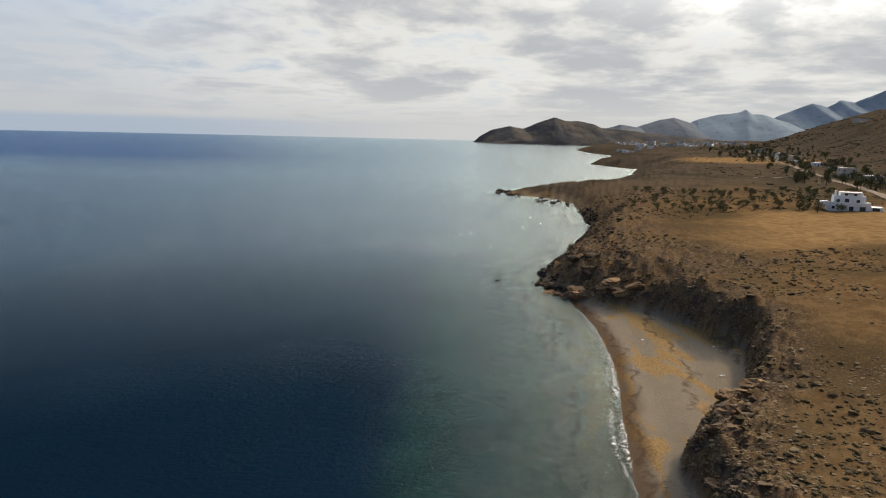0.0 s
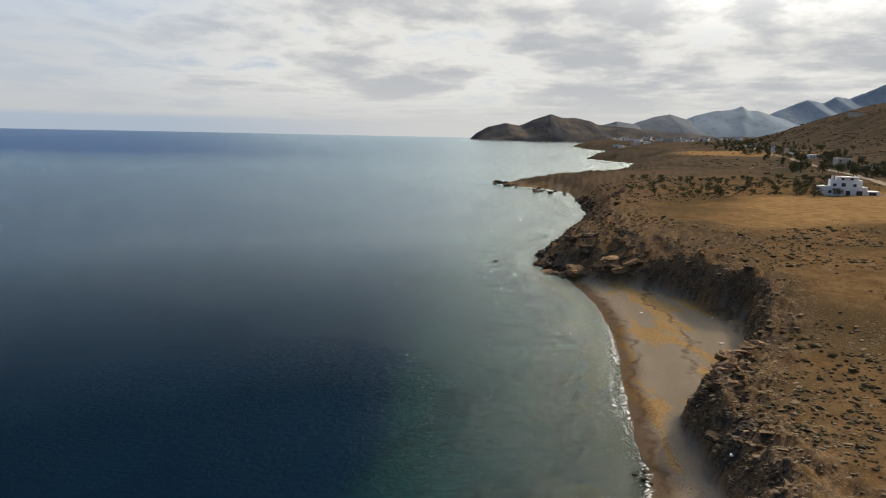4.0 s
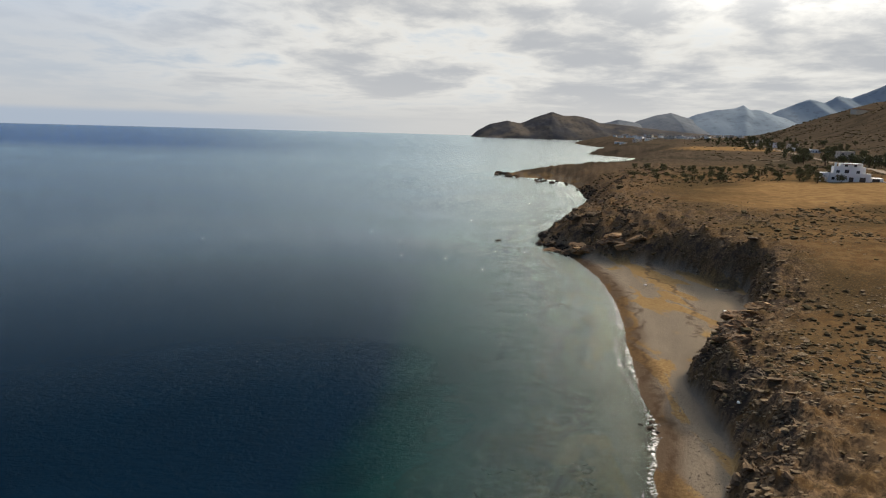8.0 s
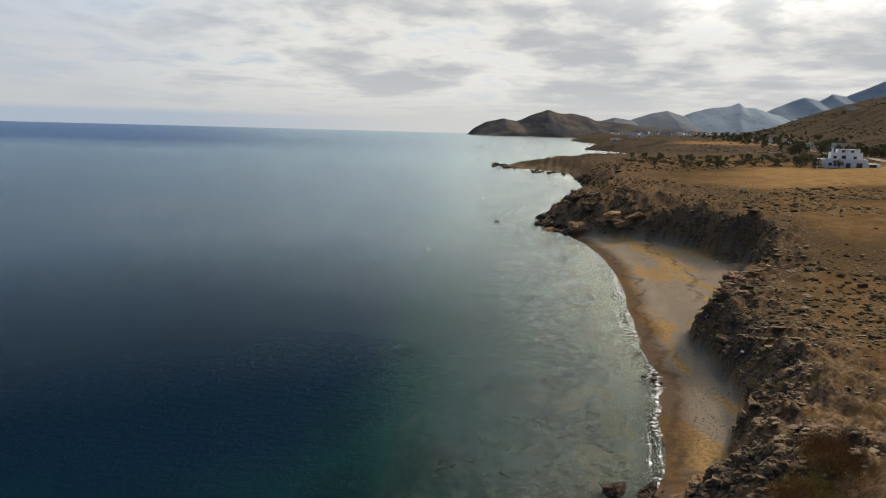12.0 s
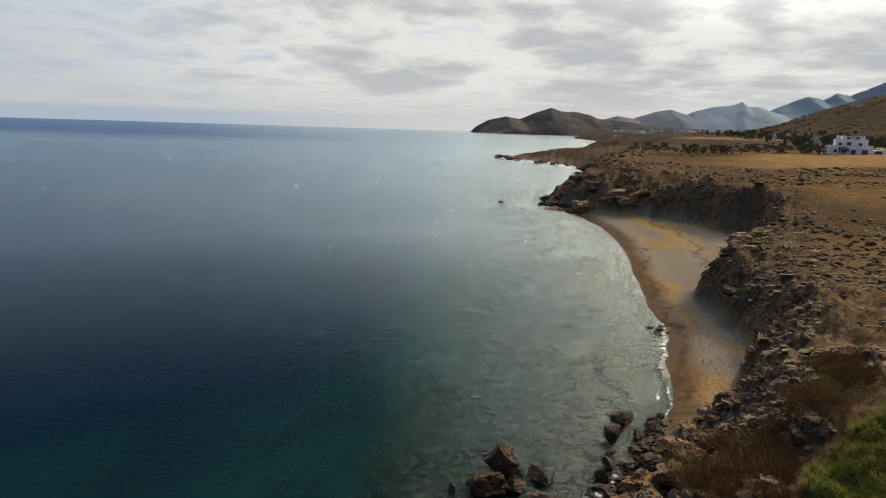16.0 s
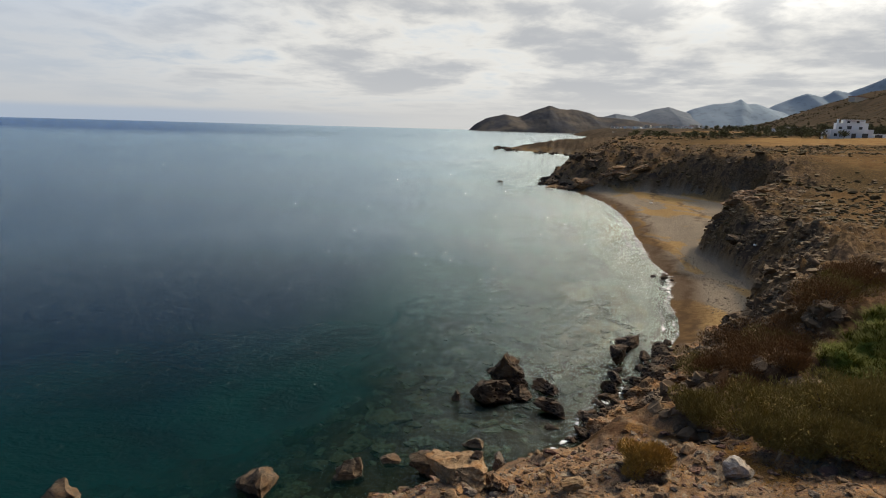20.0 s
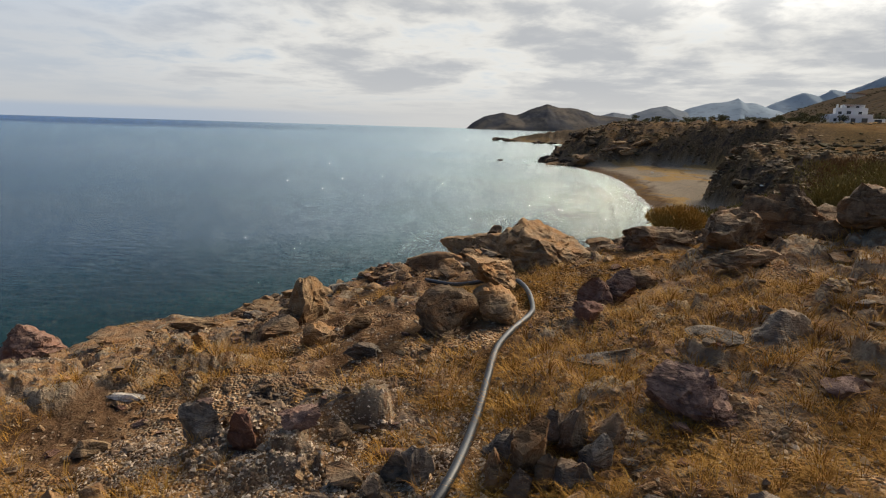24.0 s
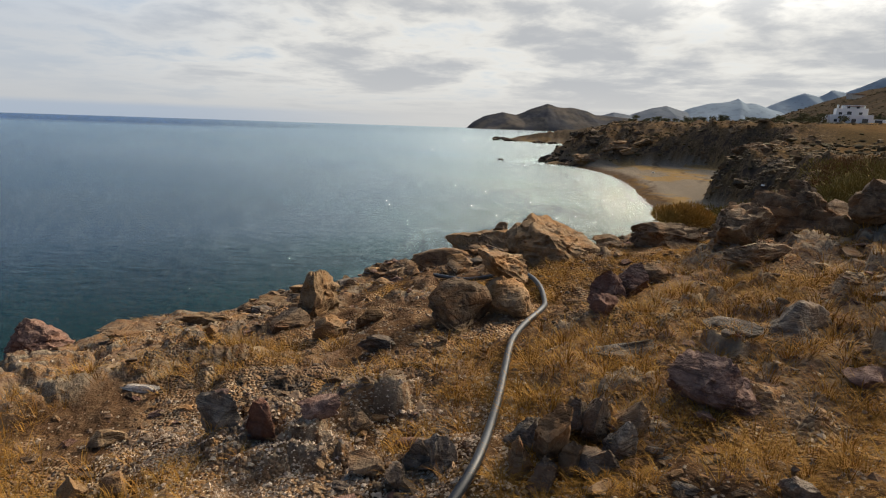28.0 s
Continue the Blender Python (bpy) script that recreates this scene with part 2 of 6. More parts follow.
def land(x, y):
    """Height of the ground, and masks: beach, rock, scrub, field, green."""
    wob = smooth(np.hypot(x, y), 15, 60)
    xw = x + wob * 1.1 * fbm(x, y, 9, 3, seed=3)
    yw = y + wob * 1.1 * fbm(x, y, 9, 3, seed=4)
    d1 = signed_distance(x + 0.35 * (xw - x), y + 0.35 * (yw - y), COAST_ALL)
    d2 = signed_distance(xw, yw, FOOT_ALL)
    top = np.interp(y, [-50, 0, 4, 8.5, 12, 16, 22, 30, 45, 62, 80, 92, 110, 150, 250, 400, 800, 2500],
                    [6.6, 6.3, 6.22, 6.02, 5.45, 5.1, 5.5, 5.3, 5.6, 6.4, 7.6, 9.6, 10.4, 10.6, 13.6, 12.5, 14, 16])
    mid = np.interp(y, [0, 12.5, 20, 45, 62, 80, 110, 150, 250, 500], [0, 0, 12, 26, 38, 54, 68, 75, 140, 200])
    lean = np.interp(y, [0, 8, 12, 18, 25, 34, 45, 80, 110], [0.2, 0.18, 0.09, 0.14, 0.32, 0.14, 0.08, 0.04, 0.03])
    top = top + np.clip(lean * (x - mid), -4.5, 14) + 0.12 * np.minimum(x, 0) * smooth(y, 6, 9) * (1 - smooth(y, 10.5, 13))
    # the rise behind the road
    foot = np.interp(y, [-400, 250, 459, 632, 1033, 1500, 1700], [150, 250, 318, 372, 505, 640, 1100])
    hill = 81 * smooth(x - foot, -20, 330) * (1 - smooth(y, 1230, 1750) * 0.85)
    hill *= 1 + 0.16 * fbm(x, y, 160, 4, seed=8)
    wide = np.interp(y, [0, 8, 18, 26, 34, 40, 58, 70, 90, 110, 128, 140, 165, 200, 260, 360, 430, 480, 700, 1000, 1500], [7, 5.5, 5.5, 7, 7, 5, 3.6, 3.8, 4, 4.5, 6, 22, 22, 14, 16, 45, 70, 60, 60, 90, 110])
    rise = np.clip(d2 / wide, 0, 1)
    rise = 1 - (1 - rise) ** 2.1
    beach = np.where(d1 > 0, 2.5 * (1 - np.exp(-np.maximum(d1, 0) / 12.0)), np.maximum(d1 * 0.16, -0.7 + d1 * 0.075))
    shelf = np.interp(y, [0, 22, 30, 60, 200], [0.55, 0.5, 0.62, 1.0, 1.0])
    shelf = shelf * (1 + 3.0 * smooth(-x, 0, 14)) * (1 + 1.0 * smooth(-d1, 20, 60))
    beach = np.where(d1 < 0, beach * shelf, beach)
    z = beach + np.maximum(top - beach, 0) * rise + hill
    rocky = smooth(rise, 0.02, 0.25) * (1 - smooth(d2, wide * 0.9, wide * 2.2 + 3))
    far = smooth(np.hypot(x, y), 200, 900)
    inland = smooth(d2, 0, 6)
    crag = np.abs(fbm(x, y, 4.2, 5, 0.55, seed=11)) * 1.6 - 0.35
    near = 1 - smooth(np.hypot(x, y - 2), 9, 26)
    step = fbm(x, y, 2.4, 4, 0.6, seed=22)
    z = z + rocky * (1 - near) * (crag * 1.5 + 0.55 * fbm(x, y, 1.3, 4, 0.6, seed=12) + 0.5 * np.round(step * 3) / 3) + rocky * near * crag * 0.45
    z = z + inland * near * (0.07 * np.abs(fbm(x, y, 0.55, 3, 0.6, seed=19)) + 0.03 * np.abs(fbm(x, y, 0.2, 3, 0.6, seed=20)))
    z = z + inland * (0.55 * fbm(x, y, 14, 4, seed=13) * (1 - 0.7 * near) + 0.16 * fbm(x, y, 1.7, 4, 0.6, seed=14) * (1 - far))
    z = z + inland * near * (0.05 * fbm(x, y, 0.6, 4, 0.6, seed=15))
    z = z + far * inland * 3.0 * fbm(x, y, 120, 4, seed=16)
    ripple = (1 - smooth(rise, 0, 0.1)) * smooth(d1, 0, 2)
    z = z + ripple * (0.16 * fbm(x, y, 5, 3, seed=17) + 0.08 * np.sin(d1 * 0.9 + 1.5 * fbm(x, y, 14, 2, seed=18)) * smooth(d1, 1.5, 4))
    under = smooth(-d1, 0.5, 3) * (1 - smooth(np.hypot(x, y - 18), 26, 55))
    lush = np.exp(-((x - 17.6) / 4.8) ** 4 - ((y - 18.8 - 0.5 * (x - 17)) / 5.6) ** 4)
    z = z + lush * 0.5 * np.abs(fbm(x, y * 1.6, 2.2, 3, seed=23))
    z = z + under * np.minimum(1.1 * np.maximum(fbm(x, y, 3.0, 4, seed=21), 0), 0.4 * np.maximum(-z, 0))
    z = np.where(d1 < -1.5, np.minimum(z, -0.12), z)
    z = z + inland * shatter(x, y)[0]
    return z, d1, d2, rise, rocky

# ---- materials ----
MAT = {}


def material(name):
    m = bpy.data.materials.new(name)
    m.use_nodes = True
    MAT[name] = m
    return Nodes(m.node_tree)


def finish(n, color, rough=0.9, bump=None, strength=0.5, dist=0.05, spec=0.3, metal=0.0):
    b = n.add("ShaderNodeBsdfPrincipled", None, Base_Color=color, Roughness=rough, Metallic=metal)
    b.inputs["Specular IOR Level"].default_value = spec
    if bump is not None:
        n.put(b, "Normal", n.add("ShaderNodeBump", None, Strength=strength, Distance=dist, Height=bump).outputs[0])
    n.add("ShaderNodeOutputMaterial", None, Surface=b)
    return b


def ground_material():
    n = material("ground")
    at = n.add("ShaderNodeNewGeometry").outputs["Position"]
    big = n.noise(at, 0.035, 5)
    mid = n.noise(at, 0.35, 6, 0.6)
    small = n.noise(at, 3.0, 6, 0.65)
    tiny = n.noise(at, 22.0, 4, 0.6)
    earth = n.mix(n.step(mid, 0.38, 0.62), rgb(0.095, 0.055, 0.026), rgb(0.142, 0.088, 0.042))
    earth = n.mix(n.step(big, 0.4, 0.62), earth, rgb(0.06, 0.042, 0.023))
    earth = n.mix(n.math("MULTIPLY", n.step(n.noise(at, 1.1, 7, 0.72), 0.5, 0.6), 0.55), earth, rgb(0.052, 0.043, 0.028))
    dry = n.mix(n.step(tiny, 0.35, 0.7), rgb(0.108, 0.066, 0.027), rgb(0.175, 0.115, 0.05))
    earth = n.mix(n.math("MULTIPLY", n.step(small, 0.48, 0.62), 0.6), earth, dry)
    rock = n.mix(n.step(small, 0.35, 0.65), rgb(0.045, 0.032, 0.022), rgb(0.18, 0.12, 0.07))
    rock = n.mix(n.step(mid, 0.5, 0.66), rock, rgb(0.05, 0.038, 0.03))
    col = n.mix(n.math("MULTIPLY", n.attr("rocky"), n.step(mid, 0.36, 0.56)), earth, rock)
    away = n.add("ShaderNodeVectorMath", {"operation": "LENGTH"}, i0=at).outputs["Value"]
    far = n.step(away, 250, 500)
    # the point itself is redder, stonier soil
    soil = n.mix(n.step(small, 0.35, 0.65), rgb(0.052, 0.026, 0.014), rgb(0.092, 0.05, 0.026))
    soil = n.mix(n.math("MULTIPLY", n.step(tiny, 0.5, 0.68), 0.7), soil, rgb(0.15, 0.092, 0.052))
    col = n.mix(n.step(away, 28, 44, 0.75, 0.0), col, soil)
    bushy = n.step(n.noise(at, 0.03, 7, 0.68), 0.5, 0.58)
    # far land: darker and greyer brown, partly distance haze put into its colour
    col = n.mix(n.math("MULTIPLY", far, 0.78), col, rgb(0.062, 0.049, 0.037))
    col = n.mix(n.math("MULTIPLY", far, n.math("MULTIPLY", bushy, 0.75)), col, rgb(0.034, 0.03, 0.022))
    fld = n.mix(n.step(mid, 0.3, 0.7), rgb(0.15, 0.09, 0.04), rgb(0.23, 0.145, 0.066))
    col = n.mix(n.attr("field"), col, fld)
    grass = n.mix(n.step(small, 0.35, 0.65), rgb(0.045, 0.065, 0.012), rgb(0.08, 0.11, 0.02))
    col = n.mix(n.attr("green"), col, grass)
    gravel = n.mix(n.step(tiny, 0.35, 0.65), rgb(0.1, 0.082, 0.062), rgb(0.25, 0.205, 0.155))
    drift = n.noise(n.add("ShaderNodeMapping", None, Vector=at, Scale=(0.16, 0.05, 0.1), Rotation=(0, 0, 0.12)), 1.0, 4, 0.55, 1.2)
    gold = n.mix(n.step(small, 0.3, 0.7), rgb(0.16, 0.1, 0.045), rgb(0.28, 0.19, 0.09))
    sand = n.mix(n.step(n.math("ADD", drift, n.math("MULTIPLY", n.math("SUBTRACT", small, 0.5), 0.1)), 0.5, 0.55), gravel, gold)
    run = n.math("ADD", n.math("MULTIPLY", n.attr("shore"), 0.36), n.math("MULTIPLY", n.noise(at, 0.09, 4, 0.6), 5.0))
    wrack = n.step(n.math("ABSOLUTE", n.math("SINE", run)), 0.0, 0.3, 0.7, 0.0)
    sand = n.mix(n.math("MULTIPLY", wrack, n.step(mid, 0.38, 0.55)), sand, rgb(0.06, 0.045, 0.034))
    sand = n.mix(n.math("MULTIPLY", n.attr("wet"), 0.75), sand, rgb(0.06, 0.036, 0.02))
    col = n.mix(n.attr("sandy"), col, sand)
    cell = n.add("ShaderNodeTexVoronoi", None, Vector=at, Scale=34.0)
    grit = n.add("ShaderNodeTexVoronoi", None, Vector=at, Scale=85.0)
    tone = n.add("ShaderNodeSeparateColor", None, Color=cell.outputs["Color"]).outputs[0]
    tone2 = n.add("ShaderNodeSeparateColor", None, Color=grit.outputs["Color"]).outputs[1]
    stone = n.mix(n.step(tone, 0.2, 0.9), rgb(0.17, 0.095, 0.048), rgb(0.48, 0.36, 0.23))
    stone = n.mix(n.step(tone2, 0.25, 0.6), stone, rgb(0.22, 0.125, 0.062))
    stony = n.math("MULTIPLY", n.attr("stony"), n.step(small, 0.36, 0.52))
    col = n.mix(stony, col, stone)
    # dry grass litter, and broken rock in greys, purples, reds and tans
    mat = n.mix(n.step(tiny, 0.35, 0.65), rgb(0.1, 0.048, 0.014), rgb(0.22, 0.12, 0.036))
    col = n.mix(n.math("MULTIPLY", n.attr("grassy"), n.step(small, 0.38, 0.55)), col, mat)
    ramp = n.add("ShaderNodeValToRGB", None, Fac=n.math("ADD", n.attr("tone"), n.math("MULTIPLY", n.math("SUBTRACT", small, 0.5), 0.25)))
    shades = [(0.05, 0.037, 0.029), (0.15, 0.08, 0.042), (0.085, 0.064, 0.05), (0.2, 0.13, 0.074), (0.12, 0.068, 0.045), (0.25, 0.135, 0.056), (0.115, 0.092, 0.072), (0.31, 0.245, 0.165)]
    for k, shade in enumerate(shades):
        e = ramp.color_ramp.elements[k] if k < 2 else ramp.color_ramp.elements.new(0.5)
        e.color = rgb(*shade)
    for k in range(len(shades)):
        ramp.color_ramp.elements[k].position = 0.12 + 0.76 * k / (len(shades) - 1)
    fleck = n.mix(n.step(tiny, 0.4, 0.7), ramp.outputs[0], rgb(0.2, 0.14, 0.09))
    col = n.mix(n.math("MULTIPLY", n.attr("slab"), n.step(tiny, 0.2, 0.42)), col, fleck)
    hgt = n.math("ADD", n.math("MULTIPLY", small, 0.6), n.math("MULTIPLY", tiny, 0.25))
    hgt = n.math("SUBTRACT", hgt, n.math("MULTIPLY", n.math("MULTIPLY", n.attr("stony"), cell.outputs["Distance"]), 0.5))
    finish(n, col, 1.0, hgt, 0.8, 0.15, 0.0)


def sea_material():
    n = material("sea")
    at = n.add("ShaderNodeNewGeometry").outputs["Position"]
    xyz = n.add("ShaderNodeSeparateXYZ", None, Vector=at)
    depth = n.attr("depth")
    # wind-ruffled open water far out: darker, bluer reflection put into its colour, mirror lowered
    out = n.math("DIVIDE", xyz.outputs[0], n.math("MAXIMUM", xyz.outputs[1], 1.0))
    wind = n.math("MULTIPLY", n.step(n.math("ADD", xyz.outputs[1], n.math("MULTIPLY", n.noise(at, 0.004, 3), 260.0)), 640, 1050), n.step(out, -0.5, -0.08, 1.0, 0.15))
    swell = n.noise(n.add("ShaderNodeMapping", None, Vector=at, Scale=(0.1, 0.24, 0.2), Rotation=(0, 0, 0.22)), 1.0, 2, 0.45, 0.5)
    chop = n.noise(n.add("ShaderNodeMapping", None, Vector=at, Scale=(0.7, 1.5, 1.0), Rotation=(0, 0, -0.2)), 1.0, 4, 0.62, 0.7)
    fine = n.noise(n.add("ShaderNodeMapping", None, Vector=at, Scale=(2.6, 3.6, 3.0), Rotation=(0, 0, 0.5)), 1.0, 4, 0.65, 0.8)
    gust = n.step(n.noise(at, 0.02, 3, 0.55, 0.5), 0.2, 0.8, 0.55, 1.3)
    h = n.math("ADD", n.math("MULTIPLY", swell, 0.5), n.math("MULTIPLY", n.math("ADD", n.math("MULTIPLY", chop, 1.0), n.math("MULTIPLY", fine, 0.36)), gust))
    bump = n.add("ShaderNodeBump", None, Strength=1.0, Distance=0.5, Height=h).outputs[0]
    patch = n.noise(at, 0.03, 5, 0.6, 0.4)
    deep = n.mix(n.step(patch, 0.25, 0.75), rgb(0.0003, 0.0058, 0.015), rgb(0.0004, 0.008, 0.02))
    teal = n.mix(n.step(patch, 0.25, 0.75), rgb(0.0009, 0.0118, 0.0125), rgb(0.0017, 0.0205, 0.0205))
    weed = n.step(n.noise(at, 0.11, 5, 0.62, 0.6), 0.5, 0.62)
    teal = n.mix(n.math("MULTIPLY", weed, 0.55), teal, rgb(0.0012, 0.0075, 0.0085))
    uneven = n.math("MULTIPLY", depth, n.step(n.noise(at, 0.14, 5, 0.6, 0.5), 0.25, 0.75, 0.78, 1.22))
    col = n.mix(n.step(uneven, 1.4, 9.0), teal, deep)
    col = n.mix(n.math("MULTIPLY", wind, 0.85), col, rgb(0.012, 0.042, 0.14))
    body = n.add("ShaderNodeBsdfDiffuse", None, Color=col)
    see = n.add("ShaderNodeBsdfTransparent", None, Color=rgb(0.5, 0.72, 0.66))
    inner = n.add("ShaderNodeMixShader", None, i0=n.step(uneven, -0.3, 2.2, 0.03, 1.0), i1=see, i2=body)
    flat = n.add("ShaderNodeFresnel", None, IOR=1.33).outputs[0]
    fres = n.math("ADD", n.math("MULTIPLY", flat, 0.55), n.math("MULTIPLY", n.add("ShaderNodeFresnel", None, IOR=1.33, Normal=bump).outputs[0], 0.45))
    # brighter reflection painted in by bearing towards the sun, damped elsewhere but far out
    sunward = n.step(n.math("ADD", out, n.math("MULTIPLY", n.math("SUBTRACT", patch, 0.5), 0.2)), -0.16, 0.3)
    gloss = n.add("ShaderNodeBsdfGlossy", None, Color=n.mix(sunward, rgb(0.76, 0.92, 1.0), rgb(0.9, 0.95, 0.91)), Roughness=0.13, Normal=bump)
    mirror = n.math("MINIMUM", n.math("ADD", 0.1, n.math("MULTIPLY", n.math("MAXIMUM", n.math("SUBTRACT", flat, 0.1), 0.0), 3.3)), 0.97)
    mirror = n.math("MINIMUM", n.math("ADD", mirror, n.math("MULTIPLY", sunward, n.math("SUBTRACT", 0.98, mirror))), 1.0)
    both = n.add("ShaderNodeMixShader", None, i0=n.math("MULTIPLY", n.math("MULTIPLY", fres, mirror), n.math("SUBTRACT", 1.0, n.math("MULTIPLY", wind, 0.55))), i1=inner, i2=gloss)
    n.add("ShaderNodeOutputMaterial", None, Surface=both)


ground_material()
sea_material()


def rock_material(name, dark, pale, stain, scale=1.0):
    """Weathered stone: two tones, rusty stains, cracks; each stone a little different."""
    n = material(name)
    at = n.add("ShaderNodeTexCoord").outputs["Object"]
    rnd = n.add("ShaderNodeObjectInfo").outputs["Random"]
    at = n.add("ShaderNodeVectorMath", {"operation": "ADD"}, i0=n.add("ShaderNodeNewGeometry").outputs["Position"], i1=n.math("MULTIPLY", rnd, 40.0)).outputs[0]
    big = n.noise(at, 2.2 * scale, 6, 0.6)
    small = n.noise(at, 11.0 * scale, 6, 0.65)
    tiny = n.noise(at, 60.0 * scale, 4, 0.6)
    col = n.mix(n.step(small, 0.32, 0.68), rgb(*dark), rgb(*pale))
    col = n.mix(n.math("MULTIPLY", n.step(big, 0.46, 0.64), 0.7), col, rgb(*stain))
    col = n.mix(n.math("MULTIPLY", n.step(tiny, 0.5, 0.75), 0.35), col, rgb(*[min(1.0, v * 1.5) for v in pale]))
    tone = n.math("ADD", n.math("MULTIPLY", rnd, 0.5), 0.72)
    col = n.mix(1.0, col, n.add("ShaderNodeCombineXYZ", None, X=tone, Y=tone, Z=tone).outputs[0], "MULTIPLY")
    bed = n.noise(n.add("ShaderNodeMapping", None, Vector=at, Scale=(2.0 * scale, 2.6 * scale, 15.0 * scale), Rotation=(0.35, 0.2, 0.0)), 1.0, 5, 0.62, 0.7)
    col = n.mix(n.step(bed, 0.36, 0.44, 0.42, 0.0), col, rgb(*[v * 0.45 for v in dark]))
    rust = n.math("MULTIPLY", n.step(n.noise(at, 1.3 * scale, 5, 0.65, 0.6), 0.52, 0.64), n.step(bed, 0.42, 0.6, 0.1, 0.6))
    col = n.mix(rust, col, rgb(*stain))
    lichen = n.math("MULTIPLY", n.step(n.noise(at, 4.0 * scale, 6, 0.7), 0.56, 0.66), 0.3)
    col = n.mix(lichen, col, rgb(*[min(1.0, v * 1.2) for v in pale]))
    hgt = n.math("ADD", n.math("MULTIPLY", small, 0.6), n.math("MULTIPLY", tiny, 0.18))
    hgt = n.math("ADD", hgt, n.math("MULTIPLY", n.step(bed, 0.34, 0.5), 0.26))
    finish(n, col, 0.92, hgt, 0.9, 0.06 / scale, 0.12)


rock_material("rock_brown", (0.085, 0.055, 0.034), (0.21, 0.145, 0.088), (0.22, 0.105, 0.04))
rock_material("rock_orange", (0.13, 0.08, 0.042), (0.27, 0.18, 0.1), (0.27, 0.13, 0.045))
rock_material("rock_grey", (0.06, 0.05, 0.042), (0.19, 0.155, 0.12), (0.15, 0.09, 0.05))
rock_material("rock_purple", (0.085, 0.05, 0.04), (0.22, 0.14, 0.105), (0.17, 0.08, 0.05))
rock_material("rock_red", (0.085, 0.045, 0.034), (0.17, 0.1, 0.075), (0.16, 0.07, 0.04))
rock_material("rock_pale", (0.27, 0.235, 0.2), (0.48, 0.43, 0.37), (0.3, 0.2, 0.11))
rock_material("rock_sea", (0.018, 0.015, 0.013), (0.075, 0.055, 0.038), (0.1, 0.06, 0.03), 0.5)
rock_material("rock_shore", (0.04, 0.03, 0.022), (0.15, 0.11, 0.072), (0.12, 0.07, 0.035), 0.6)
rock_material("rock_under", (0.06, 0.05, 0.026), (0.2, 0.15, 0.075), (0.16, 0.09, 0.035), 0.5)


def island_material(name, tones, rough=0.9, bump=True):
    """For joined small pieces: each piece takes a tone of its own."""
    n = material(name)
    rnd = n.add("ShaderNodeNewGeometry").outputs["Random Per Island"]
    ramp = n.add("ShaderNodeValToRGB", None, Fac=rnd)
    el = ramp.color_ramp.elements
    for k, tone in enumerate(tones):
        e = el[k] if k < 2 else el.new(0.5)
        e.color = rgb(*tone)
    for k in range(len(tones)):
        el[k].position = k / (len(tones) - 1)
    at = n.add("ShaderNodeNewGeometry").outputs["Position"]
    small = n.noise(at, 30.0, 4, 0.6)
    col = n.mix(n.step(small, 0.3, 0.7), ramp.outputs[0], rgb(*[sum(t[i] for t in tones) / len(tones) * 0.7 for i in range(3)]))
    finish(n, col, rough, small if bump else None, 0.5, 0.02, 0.05)


island_material("gravel", [(0.08, 0.044, 0.028), (0.22, 0.145, 0.085), (0.13, 0.068, 0.04), (0.4, 0.31, 0.21), (0.07, 0.055, 0.047), (0.2, 0.105, 0.055), (0.3, 0.22, 0.14), (0.48, 0.4, 0.31)])
island_material("pale_gravel", [(0.24, 0.14, 0.08), (0.5, 0.38, 0.26), (0.36, 0.23, 0.13), (0.6, 0.5, 0.38), (0.16, 0.1, 0.065), (0.55, 0.44, 0.32)])
island_material("shingle", [(0.09, 0.07, 0.055), (0.2, 0.165, 0.13), (0.28, 0.235, 0.19), (0.14, 0.11, 0.085)])
island_material("cliff_stone", [(0.06, 0.042, 0.029), (0.15, 0.102, 0.063), (0.27, 0.19, 0.115), (0.1, 0.068, 0.042)])
island_material("black_stone", [(0.02, 0.017, 0.015), (0.045, 0.035, 0.027), (0.075, 0.056, 0.04), (0.03, 0.025, 0.02)])
island_material("plateau_stone", [(0.08, 0.056, 0.038), (0.21, 0.155, 0.095), (0.145, 0.1, 0.062), (0.27, 0.205, 0.13)])
island_material("dry_grass", [(0.29, 0.14, 0.025), (0.42, 0.235, 0.052), (0.21, 0.095, 0.019), (0.35, 0.185, 0.037)], 0.8, False)
island_material("green_grass", [(0.05, 0.065, 0.004), (0.1, 0.115, 0.008), (0.15, 0.14, 0.014), (0.065, 0.068, 0.008)], 0.8, False)
island_material("scrub", [(0.055, 0.043, 0.022), (0.09, 0.066, 0.034), (0.13, 0.088, 0.044), (0.062, 0.054, 0.027)], 0.9, False)
island_material("tamarisk", [(0.13, 0.115, 0.03), (0.22, 0.17, 0.045), (0.29, 0.2, 0.06), (0.17, 0.13, 0.04)], 0.85, False)
island_material("reed", [(0.15, 0.075, 0.03), (0.25, 0.125, 0.05), (0.2, 0.11, 0.04), (0.12, 0.075, 0.03)]
                , 0.85, False)
island_material("straw", [(0.34, 0.2, 0.05), (0.46, 0.3, 0.085), (0.28, 0.17, 0.04), (0.4, 0.25, 0.06)], 0.85, False)
island_material("tree_leaf", [(0.075, 0.08, 0.036), (0.125, 0.122, 0.055), (0.16, 0.148, 0.068), (0.095, 0.096, 0.046)], 0.85, False)


